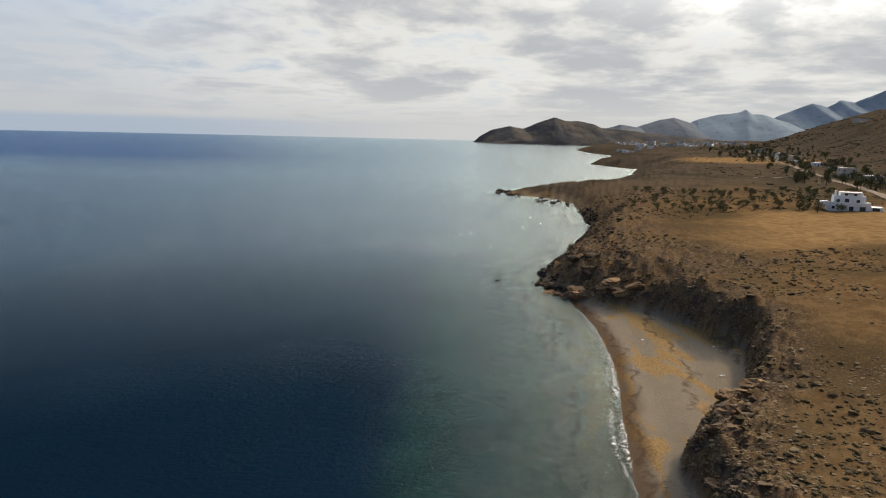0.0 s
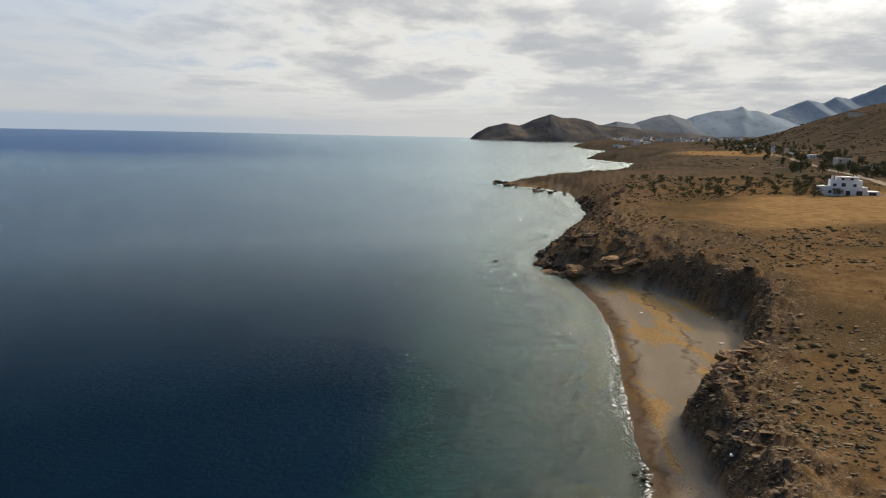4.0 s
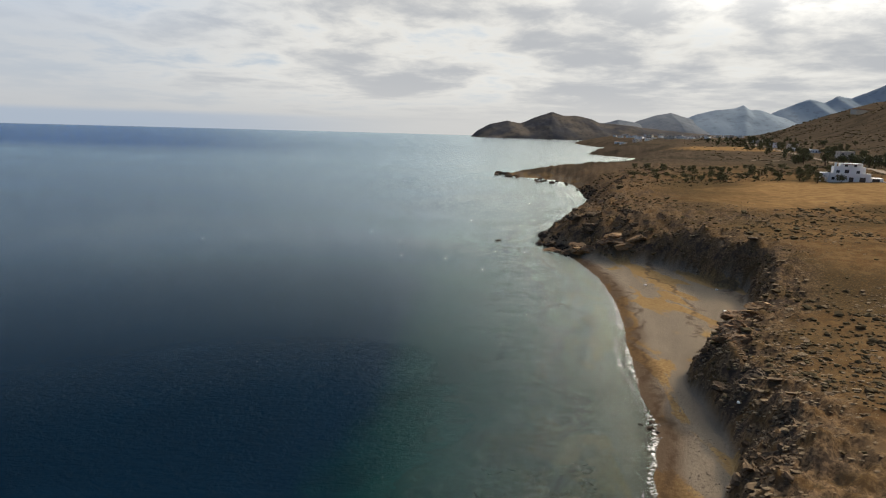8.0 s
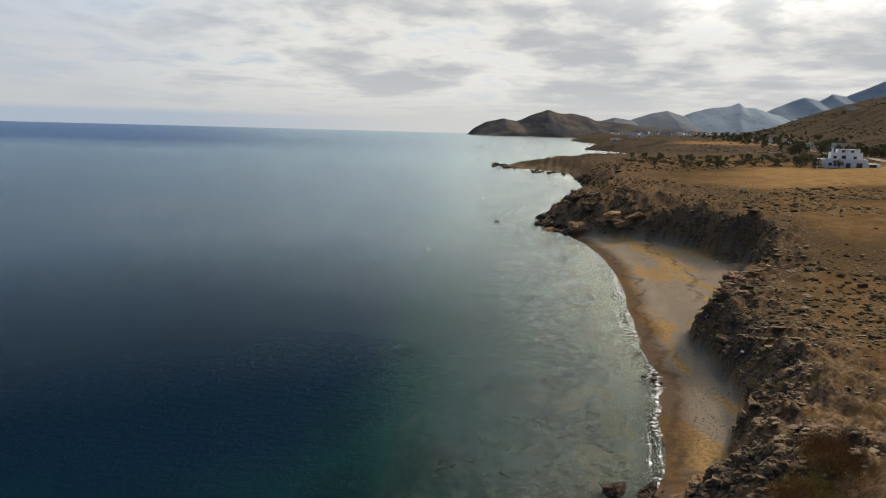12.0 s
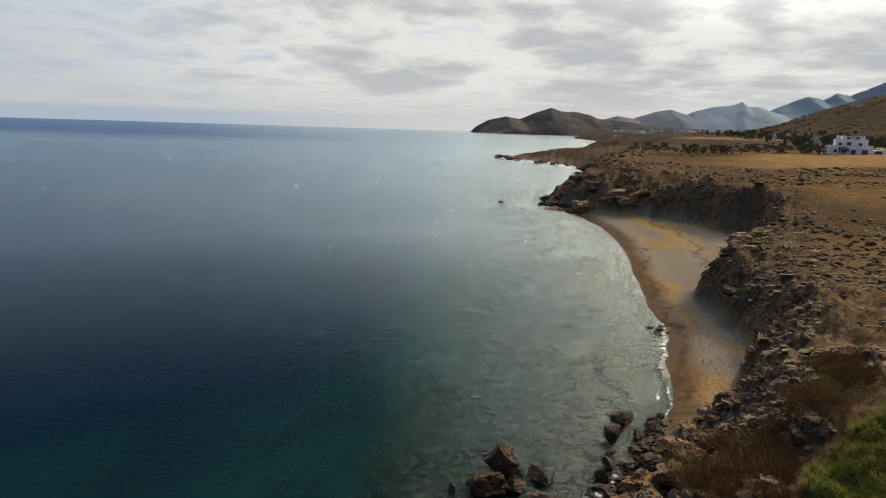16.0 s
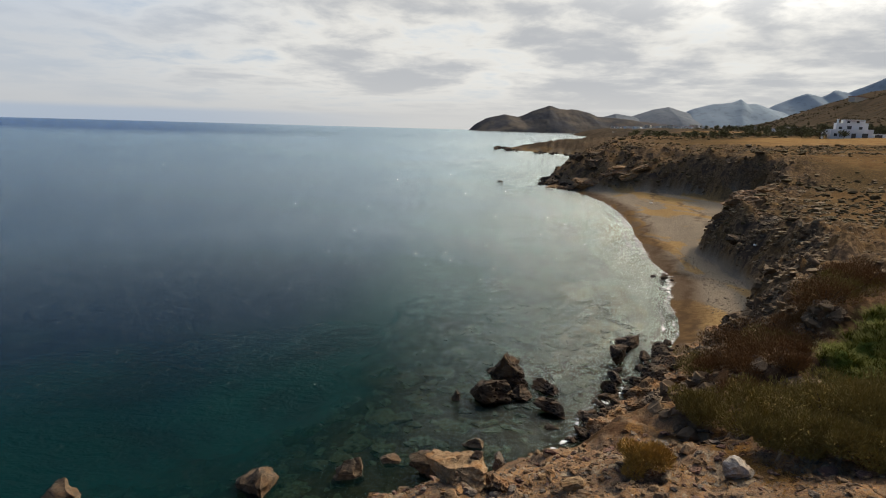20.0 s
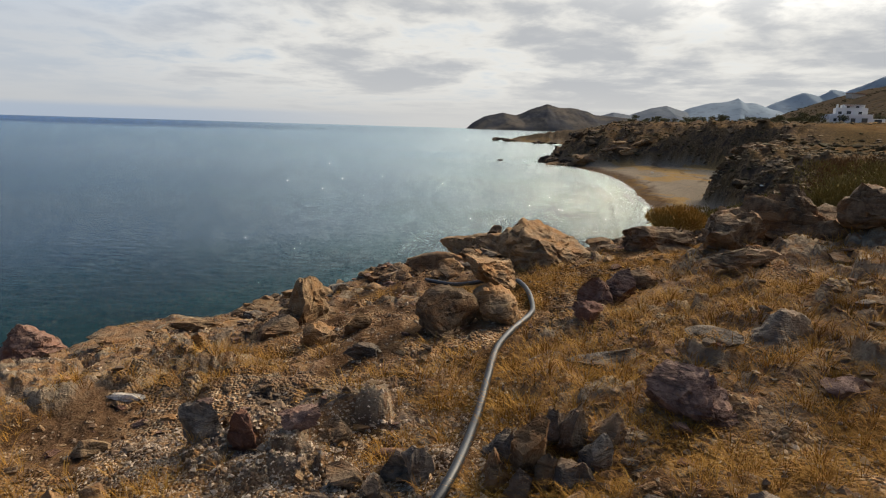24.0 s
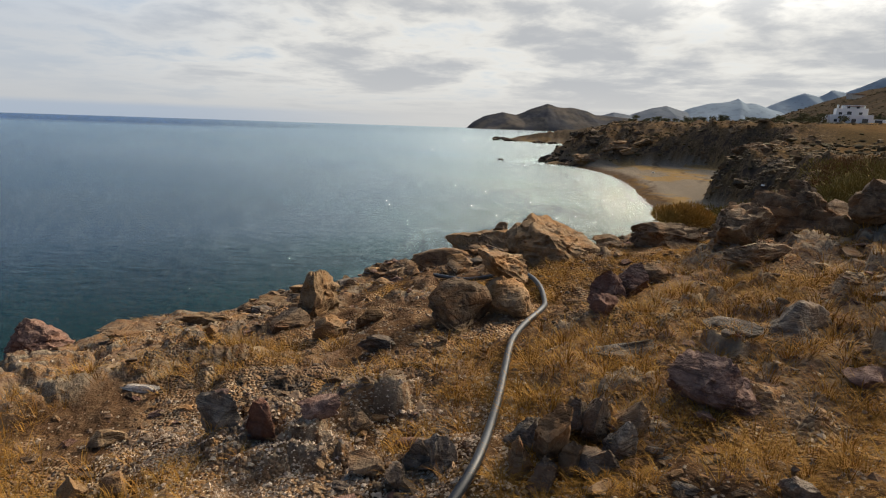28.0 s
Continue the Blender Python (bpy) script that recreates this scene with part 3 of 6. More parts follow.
def plain(name, color, rough=0.7, spec=0.4, vary=0.12, scale=3.0, metal=0.0):
    n = material(name)
    at = n.add("ShaderNodeNewGeometry").outputs["Position"]
    v = n.noise(at, scale, 5, 0.6)
    lo, hi = [c * (1 - vary) for c in color], [min(1.0, c * (1 + vary)) for c in color]
    finish(n, n.mix(v, rgb(*lo), rgb(*hi)), rough, n.noise(at, scale * 8, 3), 0.15, 0.01, spec, metal)


plain("pipe", (0.014, 0.017, 0.022), 0.46, 0.32, 0.4, 14.0)
plain("white_paint", (0.72, 0.72, 0.7), 0.7, 0.3, 0.06, 0.6)
plain("cream_paint", (0.5, 0.44, 0.36), 0.8, 0.3, 0.1, 0.6)
plain("roof_tile", (0.32, 0.15, 0.09), 0.85, 0.2, 0.2, 1.0)
plain("window_dark", (0.03, 0.035, 0.04), 0.2, 0.6)
plain("shade_cloth", (0.3, 0.17, 0.13), 0.85)
plain("bark", (0.07, 0.05, 0.035), 0.95, 0.1, 0.3, 20.0)
plain("litter_white", (0.75, 0.75, 0.74), 0.6)
plain("dirt_road", (0.17, 0.13, 0.095), 0.95, 0.1, 0.15, 0.3)


def hill_material(name, low, high, scale):
    n = material(name)
    at = n.add("ShaderNodeNewGeometry").outputs["Position"]
    v = n.noise(at, scale, 8, 0.6)
    w = n.noise(at, scale * 7, 5, 0.6)
    col = n.mix(n.step(v, 0.38, 0.62), rgb(*low), rgb(*high))
    col = n.mix(n.math("MULTIPLY", n.step(w, 0.5, 0.65), 0.45), col, rgb(*[c * 0.6 for c in low]))
    finish(n, col, 1.0, v, 0.12, 3.0, 0.0)


# distance haze put into the base colours: greyed headland, bluer, paler ranges behind
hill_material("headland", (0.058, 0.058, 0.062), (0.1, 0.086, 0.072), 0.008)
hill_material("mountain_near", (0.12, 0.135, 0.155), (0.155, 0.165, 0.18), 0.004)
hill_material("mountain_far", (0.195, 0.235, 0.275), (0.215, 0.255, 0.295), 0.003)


def foam_material():
    n = material("foam")
    at = n.add("ShaderNodeNewGeometry").outputs["Position"]
    lace = n.noise(at, 2.2, 6, 0.7, 0.6)
    edge = n.attr("edge")
    solid = n.step(n.math("ADD", lace, n.math("MULTIPLY", edge, 0.14)), 0.58, 0.8)
    white = n.add("ShaderNodeBsdfDiffuse", None, Color=rgb(0.66, 0.66, 0.63))
    none = n.add("ShaderNodeBsdfTransparent")
    n.add("ShaderNodeOutputMaterial", None, Surface=n.add("ShaderNodeMixShader", None, i0=solid, i1=none, i2=white))


foam_material()

# ---- ground and sea ----
def ring_grid(angles, radii, cx, cy):
    a, r = np.meshgrid(angles, radii, indexing="ij")
    return cx + r * np.sin(a), cy + r * np.cos(a)


def grid_mesh(name, x, y, z, keep=None, attrs=None, closed=True):
    """A sheet from a grid of places, with float attributes; keep: which quads stay."""
    na, nr = x.shape
    idx = np.arange(na * nr).reshape(na, nr)
    nxt = np.roll(idx, -1, 0) if closed else idx[1:]
    cur = idx if closed else idx[:-1]
    quads = np.stack([cur[:, :-1], nxt[:, :-1], nxt[:, 1:], cur[:, 1:]], -1).reshape(-1, 4)
    if keep is not None:
        ok = keep.ravel()[quads].any(1)
        quads = quads[ok]
    used = np.zeros(na * nr, bool)
    used[quads.ravel()] = True
    remap = np.cumsum(used) - 1
    quads = remap[quads]
    co = np.stack([x.ravel(), y.ravel(), z.ravel()], -1)[used].astype(np.float32)
    me = bpy.data.meshes.new(name)
    me.vertices.add(len(co))
    me.vertices.foreach_set("co", co.ravel())
    me.loops.add(quads.size)
    me.loops.foreach_set("vertex_index", quads.ravel().astype(np.int32))
    me.polygons.add(len(quads))
    me.polygons.foreach_set("loop_start", (np.arange(len(quads)) * 4).astype(np.int32))
    me.update(calc_edges=True)
    me.polygons.foreach_set("use_smooth", np.ones(len(quads), bool))
    for key, value in (attrs or {}).items():
        at = me.attributes.new(key, "FLOAT", "POINT")
        at.data.foreach_set("value", value.ravel()[used].astype(np.float32))
    me.validate()
    return me


front = np.radians(np.arange(-43, 43.01, 0.15))
rear = np.radians(np.arange(47, 316, 4.5))
angles = np.concatenate([front, rear])
radii = np.concatenate([[0.0], np.geomspace(0.5, 30, 500), np.geomspace(30.25, 300, 190), np.geomspace(303, 4950, 100)])
gx, gy = ring_grid(angles, radii, 0.0, -1.5)
gz, gd1, gd2, grise, grocky = land(gx, gy)
slope_x = np.gradient(gz, axis=1) / np.maximum(np.gradient(np.hypot(gx, gy + 1.5), axis=1), 1e-3)
sandy = smooth(gd1, -16, -5) * (1 - smooth(grise, 0.02, 0.22)) * smooth(gy + 0.6 * gx, 40, 48) * (1 - smooth(gx, 95, 120))
field = np.exp(-((gx - 165 - 0.2 * (gy - 205)) / 90) ** 4 - ((gy - 196 - 0.28 * (gx - 120)) / 34) ** 4) + np.exp(-((gx - 330) / 70) ** 4 - ((gy - 720) / 90) ** 4)
field = smooth(field + 0.3 * fbm(gx, gy, 22, 4, 0.6, seed=31), 0.33, 0.85)
green = np.exp(-((gx - 17.6) / 4.8) ** 4 - ((gy - 18.8 - 0.5 * (gx - 17)) / 5.6) ** 4)
green = smooth(green + 0.25 * fbm(gx, gy, 3, 3, seed=32), 0.4, 0.6)
wet = (1 - smooth(gd1 + 0.8 * fbm(gx, gy, 6, 2, seed=33), 1.0, 3.2)) * sandy * smooth(gd1, -2.5, -0.6)
stony = (1 - smooth(np.hypot(gx, gy - 2), 9, 16)) * smooth(fbm(gx, gy, 0.8, 4, 0.6, seed=34) + 0.55 * smooth(-gx, -0.4, 0.8) * (1 - smooth(gy, 2.4, 4.2)) - 0.1, -0.1, 0.35)
_, slab, slab_tone = shatter(gx, gy)
grassy = (1 - smooth(np.hypot(gx, gy - 2), 12, 20)) * smooth(fbm(gx, gy, 1.1, 3, seed=53) + 0.32 * smooth(gx, -1.5, 1.5) - 0.4 * smooth(gy, 3.4, 6) + 0.2 * smooth(gx, 0.2, 1.0), -0.02, 0.3)
ground_mesh = grid_mesh("ground", gx, gy, gz, keep=gz > -9.0, attrs={"sandy": sandy, "field": field, "green": green, "rocky": grocky, "wet": wet, "stony": stony, "shore": gd1, "slab": slab, "tone": slab_tone, "grassy": grassy})
ground = tagged(new("ground", ground_mesh), "dry brown coastal ground with rock ledges and a sandy cove", "ground", kind="structure")
ground_mesh.materials.append(MAT["ground"])

sx, sy = ring_grid(np.concatenate([np.radians(np.arange(-43, 43.01, 0.5)), np.radians(np.arange(47, 316, 4.5))]),
                   np.concatenate([[3.0], np.geomspace(6, 300, 260), np.geomspace(310, 4950, 60)]), 0.0, -1.5)
sz, sd1, _, _, _ = land(sx, sy)
sea_mesh = grid_mesh("sea", sx, sy, np.zeros_like(sx), keep=sz < 0.6, attrs={"depth": -sz, "shore": -sd1})
sea = tagged(new("sea", sea_mesh), "calm dark blue sea turning clear teal towards the shore", "sea", kind="structure")
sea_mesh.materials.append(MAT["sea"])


# ---- helpers for things ----
def height(x, y):
    return float(land(np.array([float(x)]), np.array([float(y)]))[0][0])


def heights(x, y):
    return land(np.asarray(x, float), np.asarray(y, float))[0]


def mesh_of(name, verts, faces, mat, smooth_faces=False):
    me = bpy.data.meshes.new(name)
    me.from_pydata([tuple(v) for v in verts], [], faces)
    if smooth_faces:
        me.polygons.foreach_set("use_smooth", np.ones(len(me.polygons), bool))
    me.materials.append(MAT[mat])
    return me


def part(name, data, parent, label="", m=None):
    """One mesh object under a thing or a part; data: a mesh."""
    ob = new(name, data)
    ob.parent = parent
    if m is not None:
        ob.matrix_local = m
    return tagged(ob, label)


def thing(name, label, category, m, data=None, group="", kind=""):
    ob = new(name, data)
    ob.matrix_world = m
    return tagged(ob, label, category, group, kind)


def box_mesh(name, mat, *boxes, bevel=0.0):
    """Boxes (x0, y0, z0, x1, y1, z1) joined in one mesh."""
    bm = bmesh.new()
    for x0, y0, z0, x1, y1, z1 in boxes:
        bmesh.ops.create_cube(bm, size=1, matrix=Matrix.Translation(((x0 + x1) / 2, (y0 + y1) / 2, (z0 + z1) / 2)) @ Matrix.Diagonal((x1 - x0, y1 - y0, z1 - z0, 1)))
    if bevel:
        bmesh.ops.bevel(bm, geom=bm.edges[:], offset=bevel, segments=2, affect="EDGES")
    me = bpy.data.meshes.new(name)
    bm.to_mesh(me)
    bm.free()
    me.materials.append(MAT[mat])
    return me


BALLS = {}


def ball(sub):
    if sub not in BALLS:
        bm = bmesh.new()
        bmesh.ops.create_icosphere(bm, subdivisions=sub, radius=1)
        bm.verts.ensure_lookup_table()
        BALLS[sub] = (np.array([v.co[:] for v in bm.verts]), [[v.index for v in f.verts] for f in bm.faces])
        bm.free()
    return BALLS[sub]


def rock_points(rng, sub, planes=13, cut=(0.34, 0.7), lump=0.07, grain=0.05, strata=0.0, tip=0.0, blocky=0.06):
    """A broken stone in a box of size 1, standing on z = 0: a ball cut by planes, roughened and layered."""
    v, f = ball(sub)
    v = v.copy()
    for _ in range(planes):
        d = rng.normal(size=3)
        d /= np.linalg.norm(d)
        over = np.maximum(v @ d - rng.uniform(*cut), 0)
        v -= over[:, None] * d
    off = rng.uniform(-50, 50, 3)
    if sub >= 3:
        way = v / np.linalg.norm(v, axis=1)[:, None]
        add = np.array([noise.fractal(Vector(p * 1.8 + off), 1.0, 2.0, 3) * lump + noise.fractal(Vector(p * 5.5 + off), 0.7, 2.2, 4) * grain * 0.9
                        - max(0.0, 1 - 9 * abs(noise.noise(Vector(p * 2.1 - off)))) * grain * 0.9 for p in v])
        v += way * add[:, None]
        turn = np.array(Euler(rng.uniform(-0.45, 0.45, 3)).to_matrix())
        q = v @ turn
        q = q + 0.12 * np.stack([value_noise(q[:, 1] * 3 + off[0], q[:, 2] * 3, 1), value_noise(q[:, 0] * 3 + off[1], q[:, 2] * 3, 2), value_noise(q[:, 0] * 2 + off[2], q[:, 1] * 2, 3)], 1)
        for size, amp in ((np.array([0.62, 0.5, 0.36]), blocky), (np.array([0.3, 0.24, 0.13]), blocky * 0.6), (np.array([0.13, 0.11, 0.05]), blocky * 0.28)):
            c = np.floor(q / size + off)
            v += way * (amp * (2 * lattice(c[:, 0] + 61 * c[:, 2], c[:, 1], 7) - 1))[:, None]
        if strata:
            band = v[:, 2] * 3.2 + v[:, 0] * 0.9 + np.array([noise.noise(Vector(p * 1.7 + off)) for p in v]) * 2.0
            v[:, :2] *= (1 + 0.6 * strata * ((band % 1) ** 2 - 0.4))[:, None]
    else:
        v += rng.normal(size=v.shape) * grain
    if tip:
        v[:, :2] *= (1 - tip * np.clip((v[:, 2] + 1) / 2, 0, 1) ** 1.3)[:, None]
    lo, hi = v.min(0), v.max(0)
    v = (v - (lo + hi) / 2) / (hi - lo)
    v[:, 2] += 0.5
    return v, f


def rock(name, label, x, y, size, turn=0, mat="rock_brown", seed=1, sub=4, sink=0.26, z=None, tilt=(0, 0), group="", **shape):
    """A single stone standing on the ground."""
    rng = np.random.default_rng(seed)
    v, f = rock_points(rng, sub, **shape)
    v = v * np.array(size)
    v[:, 2] -= sink * size[2]
    me = mesh_of(name, v, f, mat, True)
    me.set_sharp_from_angle(angle=radians(40 if sub > 3 else 30))
    base = height(x, y) if z is None else z
    return thing(name, label, "rock", pose(x, y, base, tilt[0], tilt[1], turn), me, group)

# ---- the near point: large rocks ----
P_, O_, G_, U_, R_, W_ = "rock_purple", "rock_orange", "rock_grey", "rock_brown", "rock_red", "rock_pale"
rock("standing_stone", "pointed orange-brown standing stone on the bare point", -1.78, 6.55, (0.56, 0.85, 0.8), 8, O_, 3, 5, tip=0.5, tilt=(16, 8), sink=0.3, planes=10)
rock("rock", "grey-brown ramp of bedrock below a standing stone", -2.0, 5.95, (0.42, 0.5, 0.26), -30, U_, 4, 4, tilt=(14, -10), sink=0.45)
rock("boulder", "flat-topped orange stone on the edge above the sea", -3.2, 10.1, (0.85, 0.6, 0.42), 8, O_, 5, z=4.68)
rock("boulder", "large dark blocky boulder beside the black pipe", -0.19, 5.22, (0.62, 0.62, 0.66), -6, U_, 12, 5, planes=8, cut=(0.6, 0.8), z=6.02, sink=0.08, blocky=0.03, lump=0.05)
rock("boulder", "split orange-brown boulder leaning beside the black pipe", 0.3, 5.42, (0.5, 0.7, 0.56), 10, O_, 8, 5, planes=8, cut=(0.55, 0.78), z=6.08, sink=0.08, blocky=0.04)
rock("boulder", "tilted orange slab lying across a blocky boulder", 0.2, 5.72, (0.62, 0.66, 0.34), -16, O_, 9, 5, z=6.52, tilt=(-14, 10), sink=0.1)
rock("rock", "small tan stone behind a split boulder", 0.34, 6.35, (0.34, 0.24, 0.3), 20, O_, 7, 4)
rock("rock_ledge", "orange-brown jutting rock ledge above the sea", 0.45, 12.95, (1.8, 1.5, 0.95), -20, O_, 10, 5, strata=0.1, z=5.08, sink=0.1)
rock("rock_ledge", "brown broken ledge behind a rounded boulder", 1.45, 12.5, (1.1, 1.0, 0.75), 12, U_, 13, 5, strata=0.1, z=5.1, sink=0.1)
rock("rock", "small dark stone perched on a ledge", 0.95, 13.0, (0.34, 0.3, 0.3), 0, U_, 11, 4, z=5.82)
rock("rock", "dark knob of rock on top of a ledge", 1.45, 13.0, (0.36, 0.34, 0.4), 30, G_, 2, 4, z=5.66)
rock("boulder", "big rounded orange boulder above the beach", 1.2, 8.2, (1.25, 1.5, 0.92), 6, O_, 14, 5, planes=12, cut=(0.55, 0.8), lump=0.08, grain=0.08, z=6.02, sink=0.1, blocky=0.035)
rock("boulder", "dark brown boulder with a cleft on bare ground", 1.3, 5.45, (0.3, 0.5, 0.4), 6, P_, 15, 5, blocky=0.03, sink=0.2)
rock("boulder", "dark brown half of a cloven boulder", 1.55, 5.5, (0.32, 0.46, 0.44), -12, P_, 36, 5, blocky=0.03, sink=0.2)
rock("rock_ledge", "grey-brown layered rock ledge at the slope's edge", 3.1, 8.75, (1.3, 0.8, 0.56), 8, U_, 16, 5, strata=0.1)
rock("rock_outcrop", "jagged dark rock outcrop with pale top", 3.2, 7.05, (1.15, 1.1, 0.82), 20, U_, 17, 5, strata=0.1, blocky=0.09)
rock("rock_outcrop", "jagged grey-brown rock outcrop among dry grass", 4.1, 7.0, (1.35, 1.1, 0.9), -16, U_, 18, 5, strata=0.1, blocky=0.1)
rock("rock_outcrop", "brown rock outcrop with a rounded shoulder", 4.75, 6.5, (0.9, 0.8, 0.62), 30, U_, 19, 5)
rock("rock_outcrop", "low layered grey rock in front of an outcrop", 2.85, 5.7, (0.8, 0.45, 0.32), 14, U_, 20, 5, strata=0.1)
rock("boulder", "dark grey rounded boulder in dry grass", 2.05, 3.5, (0.56, 0.46, 0.42), 0, G_, 21, 5, blocky=0.03)
rock("boulder", "purple-brown slab with a pale broken top", 1.17, 2.72, (0.5, 0.46, 0.36), -14, P_, 22, 5, strata=0.1)
rock("boulder", "grey crumbled stone in the dry grass", 0.93, 3.62, (0.52, 0.35, 0.2), 12, G_, 23, 4)
rock("rock", "reddish upright stone beside a boulder", 1.0, 4.5, (0.26, 0.2, 0.24), 0, R_, 24, 4, tip=0.3)
rock("rock", "dark low stone on stony ground", 2.05, 6.3, (0.5, 0.4, 0.24), 0, U_, 25, 4)
for k, (x, y, w, d, h, turn) in enumerate([(0.1, 2.45, 0.13, 0.16, 0.26, 10), (0.2, 2.3, 0.17, 0.2, 0.36, -14), (0.36, 2.5, 0.12, 0.14, 0.26, 20), (0.45, 2.42, 0.15, 0.16, 0.3, 35),
                                           (0.5, 2.6, 0.14, 0.14, 0.24, 0), (0.4, 2.12, 0.17, 0.18, 0.2, 40), (0.54, 2.2, 0.15, 0.16, 0.26, 80), (0.3, 2.2, 0.13, 0.14, 0.26, -20),
                                           (-0.38, 2.4, 0.15, 0.16, 0.24, 15), (0.06, 2.5, 0.14, 0.14, 0.2, 60), (0.03, 2.24, 0.14, 0.14, 0.22, -40), (-0.52, 2.5, 0.14, 0.16, 0.18, 30),
                                           (0.14, 2.12, 0.12, 0.14, 0.18, 75), (0.64, 2.36, 0.14, 0.14, 0.22, 5), (-0.62, 2.36, 0.16, 0.14, 0.14, 50)]):
    rock("upright_slab", "grey tilted slab standing in a jagged row", x, y + 0.14, (w * 1.2, d * 1.15, h * 1.1), turn, U_ if k % 3 == 1 else G_, 40 + k, 4, planes=10, tip=0.5,
         tilt=(10, 14 - 5 * k % 11), group="jagged row of upright slabs", cut=(0.4, 0.66), sink=0.2)
rock("rock", "red-brown upright slab on stony ground", -1.55, 3.2, (0.2, 0.16, 0.34), 10, R_, 51, 4, planes=8, tip=0.2)
rock("rock", "grey tilted slab leaning on stony ground", -1.82, 3.3, (0.34, 0.2, 0.36), -30, G_, 52, 4, tilt=(0, -28), planes=8)
rock("rock", "row of brown stone on gravel", -1.15, 3.1, (0.3, 0.18, 0.17), 4, P_, 53, 4)
rock("rock", "brown stone beside a red slab", -0.9, 3.12, (0.2, 0.16, 0.16), 60, U_, 54, 4)
rock("rock", "tan cube-shaped stone on the slope", -2.55, 2.74, (0.18, 0.18, 0.24), 20, O_, 55, 4, planes=8, blocky=0.03)
rock("rock", "brown cube-shaped stone on the slope", -2.34, 2.84, (0.22, 0.2, 0.22), -15, U_, 56, 4, planes=8, blocky=0.03)
rock("rock", "long white flat stone on dark gravel", -2.88, 4.42, (0.44, 0.15, 0.1), 4, W_, 57, 4, strata=0.1, sink=0.5)
rock("rock", "orange crumbled stone near a standing stone", -1.5, 5.6, (0.4, 0.3, 0.3), 15, O_, 58, 4)
rock("rock", "orange stone at the foot of a standing stone", -1.15, 5.8, (0.28, 0.24, 0.26), 50, O_, 59, 4)
rock("rock", "flat grey-green stone on gravel", -0.96, 4.75, (0.34, 0.26, 0.18), 0, G_, 60, 4)
rock("boulder", "purple-brown blocky boulder on the sea edge", -6.6, 8.7, (1.0, 0.8, 0.85), 0, P_, 61, 5, z=4.3)
rock("boulder", "brown blocky boulder beside another on the sea edge", -5.95, 8.1, (0.7, 0.6, 0.6), 30, U_, 37, 5)
rock("rock_ledge", "brown ledge along the edge above the sea", -4.1, 6.55, (0.8, 0.5, 0.26), -8, U_, 62, 5, strata=0.1, sink=0.6)
rock("rock_ledge", "orange ledge stones along the sea edge", -3.4, 7.2, (0.7, 0.4, 0.24), 6, O_, 63, 4, strata=0.1, sink=0.4)
rock("rock", "brown broken stone on the sea edge", -2.3, 8.2, (0.6, 0.4, 0.3), 30, O_, 64, 4)
rock("rock", "brown stone on the edge above the sea", -1.15, 10.6, (0.5, 0.4, 0.36), 0, U_, 65, 4)
rock("rock_ledge", "brown ragged ledge falling towards the sea", -0.4, 11.4, (1.1, 0.7, 0.5), 20, U_, 66, 4, strata=0.15)
r1 = np.random.default_rng(8)
for k in range(26):
    u = k / 25
    x = -7.6 + 6.2 * u + r1.normal() * 0.2
    y = float(np.interp(x, [-7.6, -6, -4.5, -3.3, -1.2], [8.6, 8.3, 8.0, 9.3, 10.6])) - abs(r1.normal()) * 0.7
    w = r1.uniform(0.3, 0.7)
    rock("rock_ledge", ("orange-brown", "grey-brown", "brown")[k % 3] + " jagged ledge on the edge above the sea", x, y, (w, w * 0.7, w * r1.uniform(0.25, 0.45)), r1.uniform(-25, 25), (O_, G_, U_)[k % 3], 500 + k, 4,
         strata=0.15, sink=0.35, group="ledges along the sea edge")
# smooth purple-brown stones in front
for k, (x, y, w, d, h) in enumerate([(0.12, 1.42, 0.21, 0.22, 0.17), (0.2, 1.32, 0.13, 0.12, 0.1), (-0.05, 1.42, 0.18, 0.18, 0.12), (0.27, 1.24, 0.34, 0.2, 0.12), (0.15, 1.1, 0.3, 0.22, 0.14),
                                     (0.49, 1.14, 0.17, 0.16, 0.15), (0.4, 1.26, 0.24, 0.18, 0.14), (-0.09, 1.22, 0.24, 0.18, 0.13), (-0.18, 1.63, 0.18, 0.12, 0.1), (0.02, 1.04, 0.2, 0.16, 0.12)]):
    rock("smooth_slab", "smooth low purple-brown slab among dry grass", x, y, (w, d, h), 23 * k % 50 - 25, P_, 70 + k, 4, planes=9,
         cut=(0.5, 0.85), grain=0.02, blocky=0.014, group="smooth slabs on the ground", sink=0.36)
for k, (x, y, w, d, h) in enumerate([(0.64, 1.08, 0.07, 0.08, 0.16), (0.69, 1.03, 0.12, 0.1, 0.21), (0.78, 1.01, 0.07, 0.08, 0.13), (0.81, 0.94, 0.09, 0.1, 0.15), (0.7, 0.94, 0.13, 0.1, 0.1),
                                     (0.64, 1.2, 0.08, 0.08, 0.12), (0.9, 0.98, 0.1, 0.1, 0.1), (0.88, 1.1, 0.1, 0.08, 0.08)]):
    rock("rounded_stone", "rounded upright purple-brown stone beside dry grass", x, y, (w, d, h), 23 * k, P_, 90 + k, 4, planes=7,
         cut=(0.6, 0.9), grain=0.02, blocky=0.01, group="rounded stones on the ground", sink=0.25)
rock("rock", "dark three-sided stone in dry grass", 1.1, 1.68, (0.17, 0.14, 0.14), 0, G_, 81, 4)

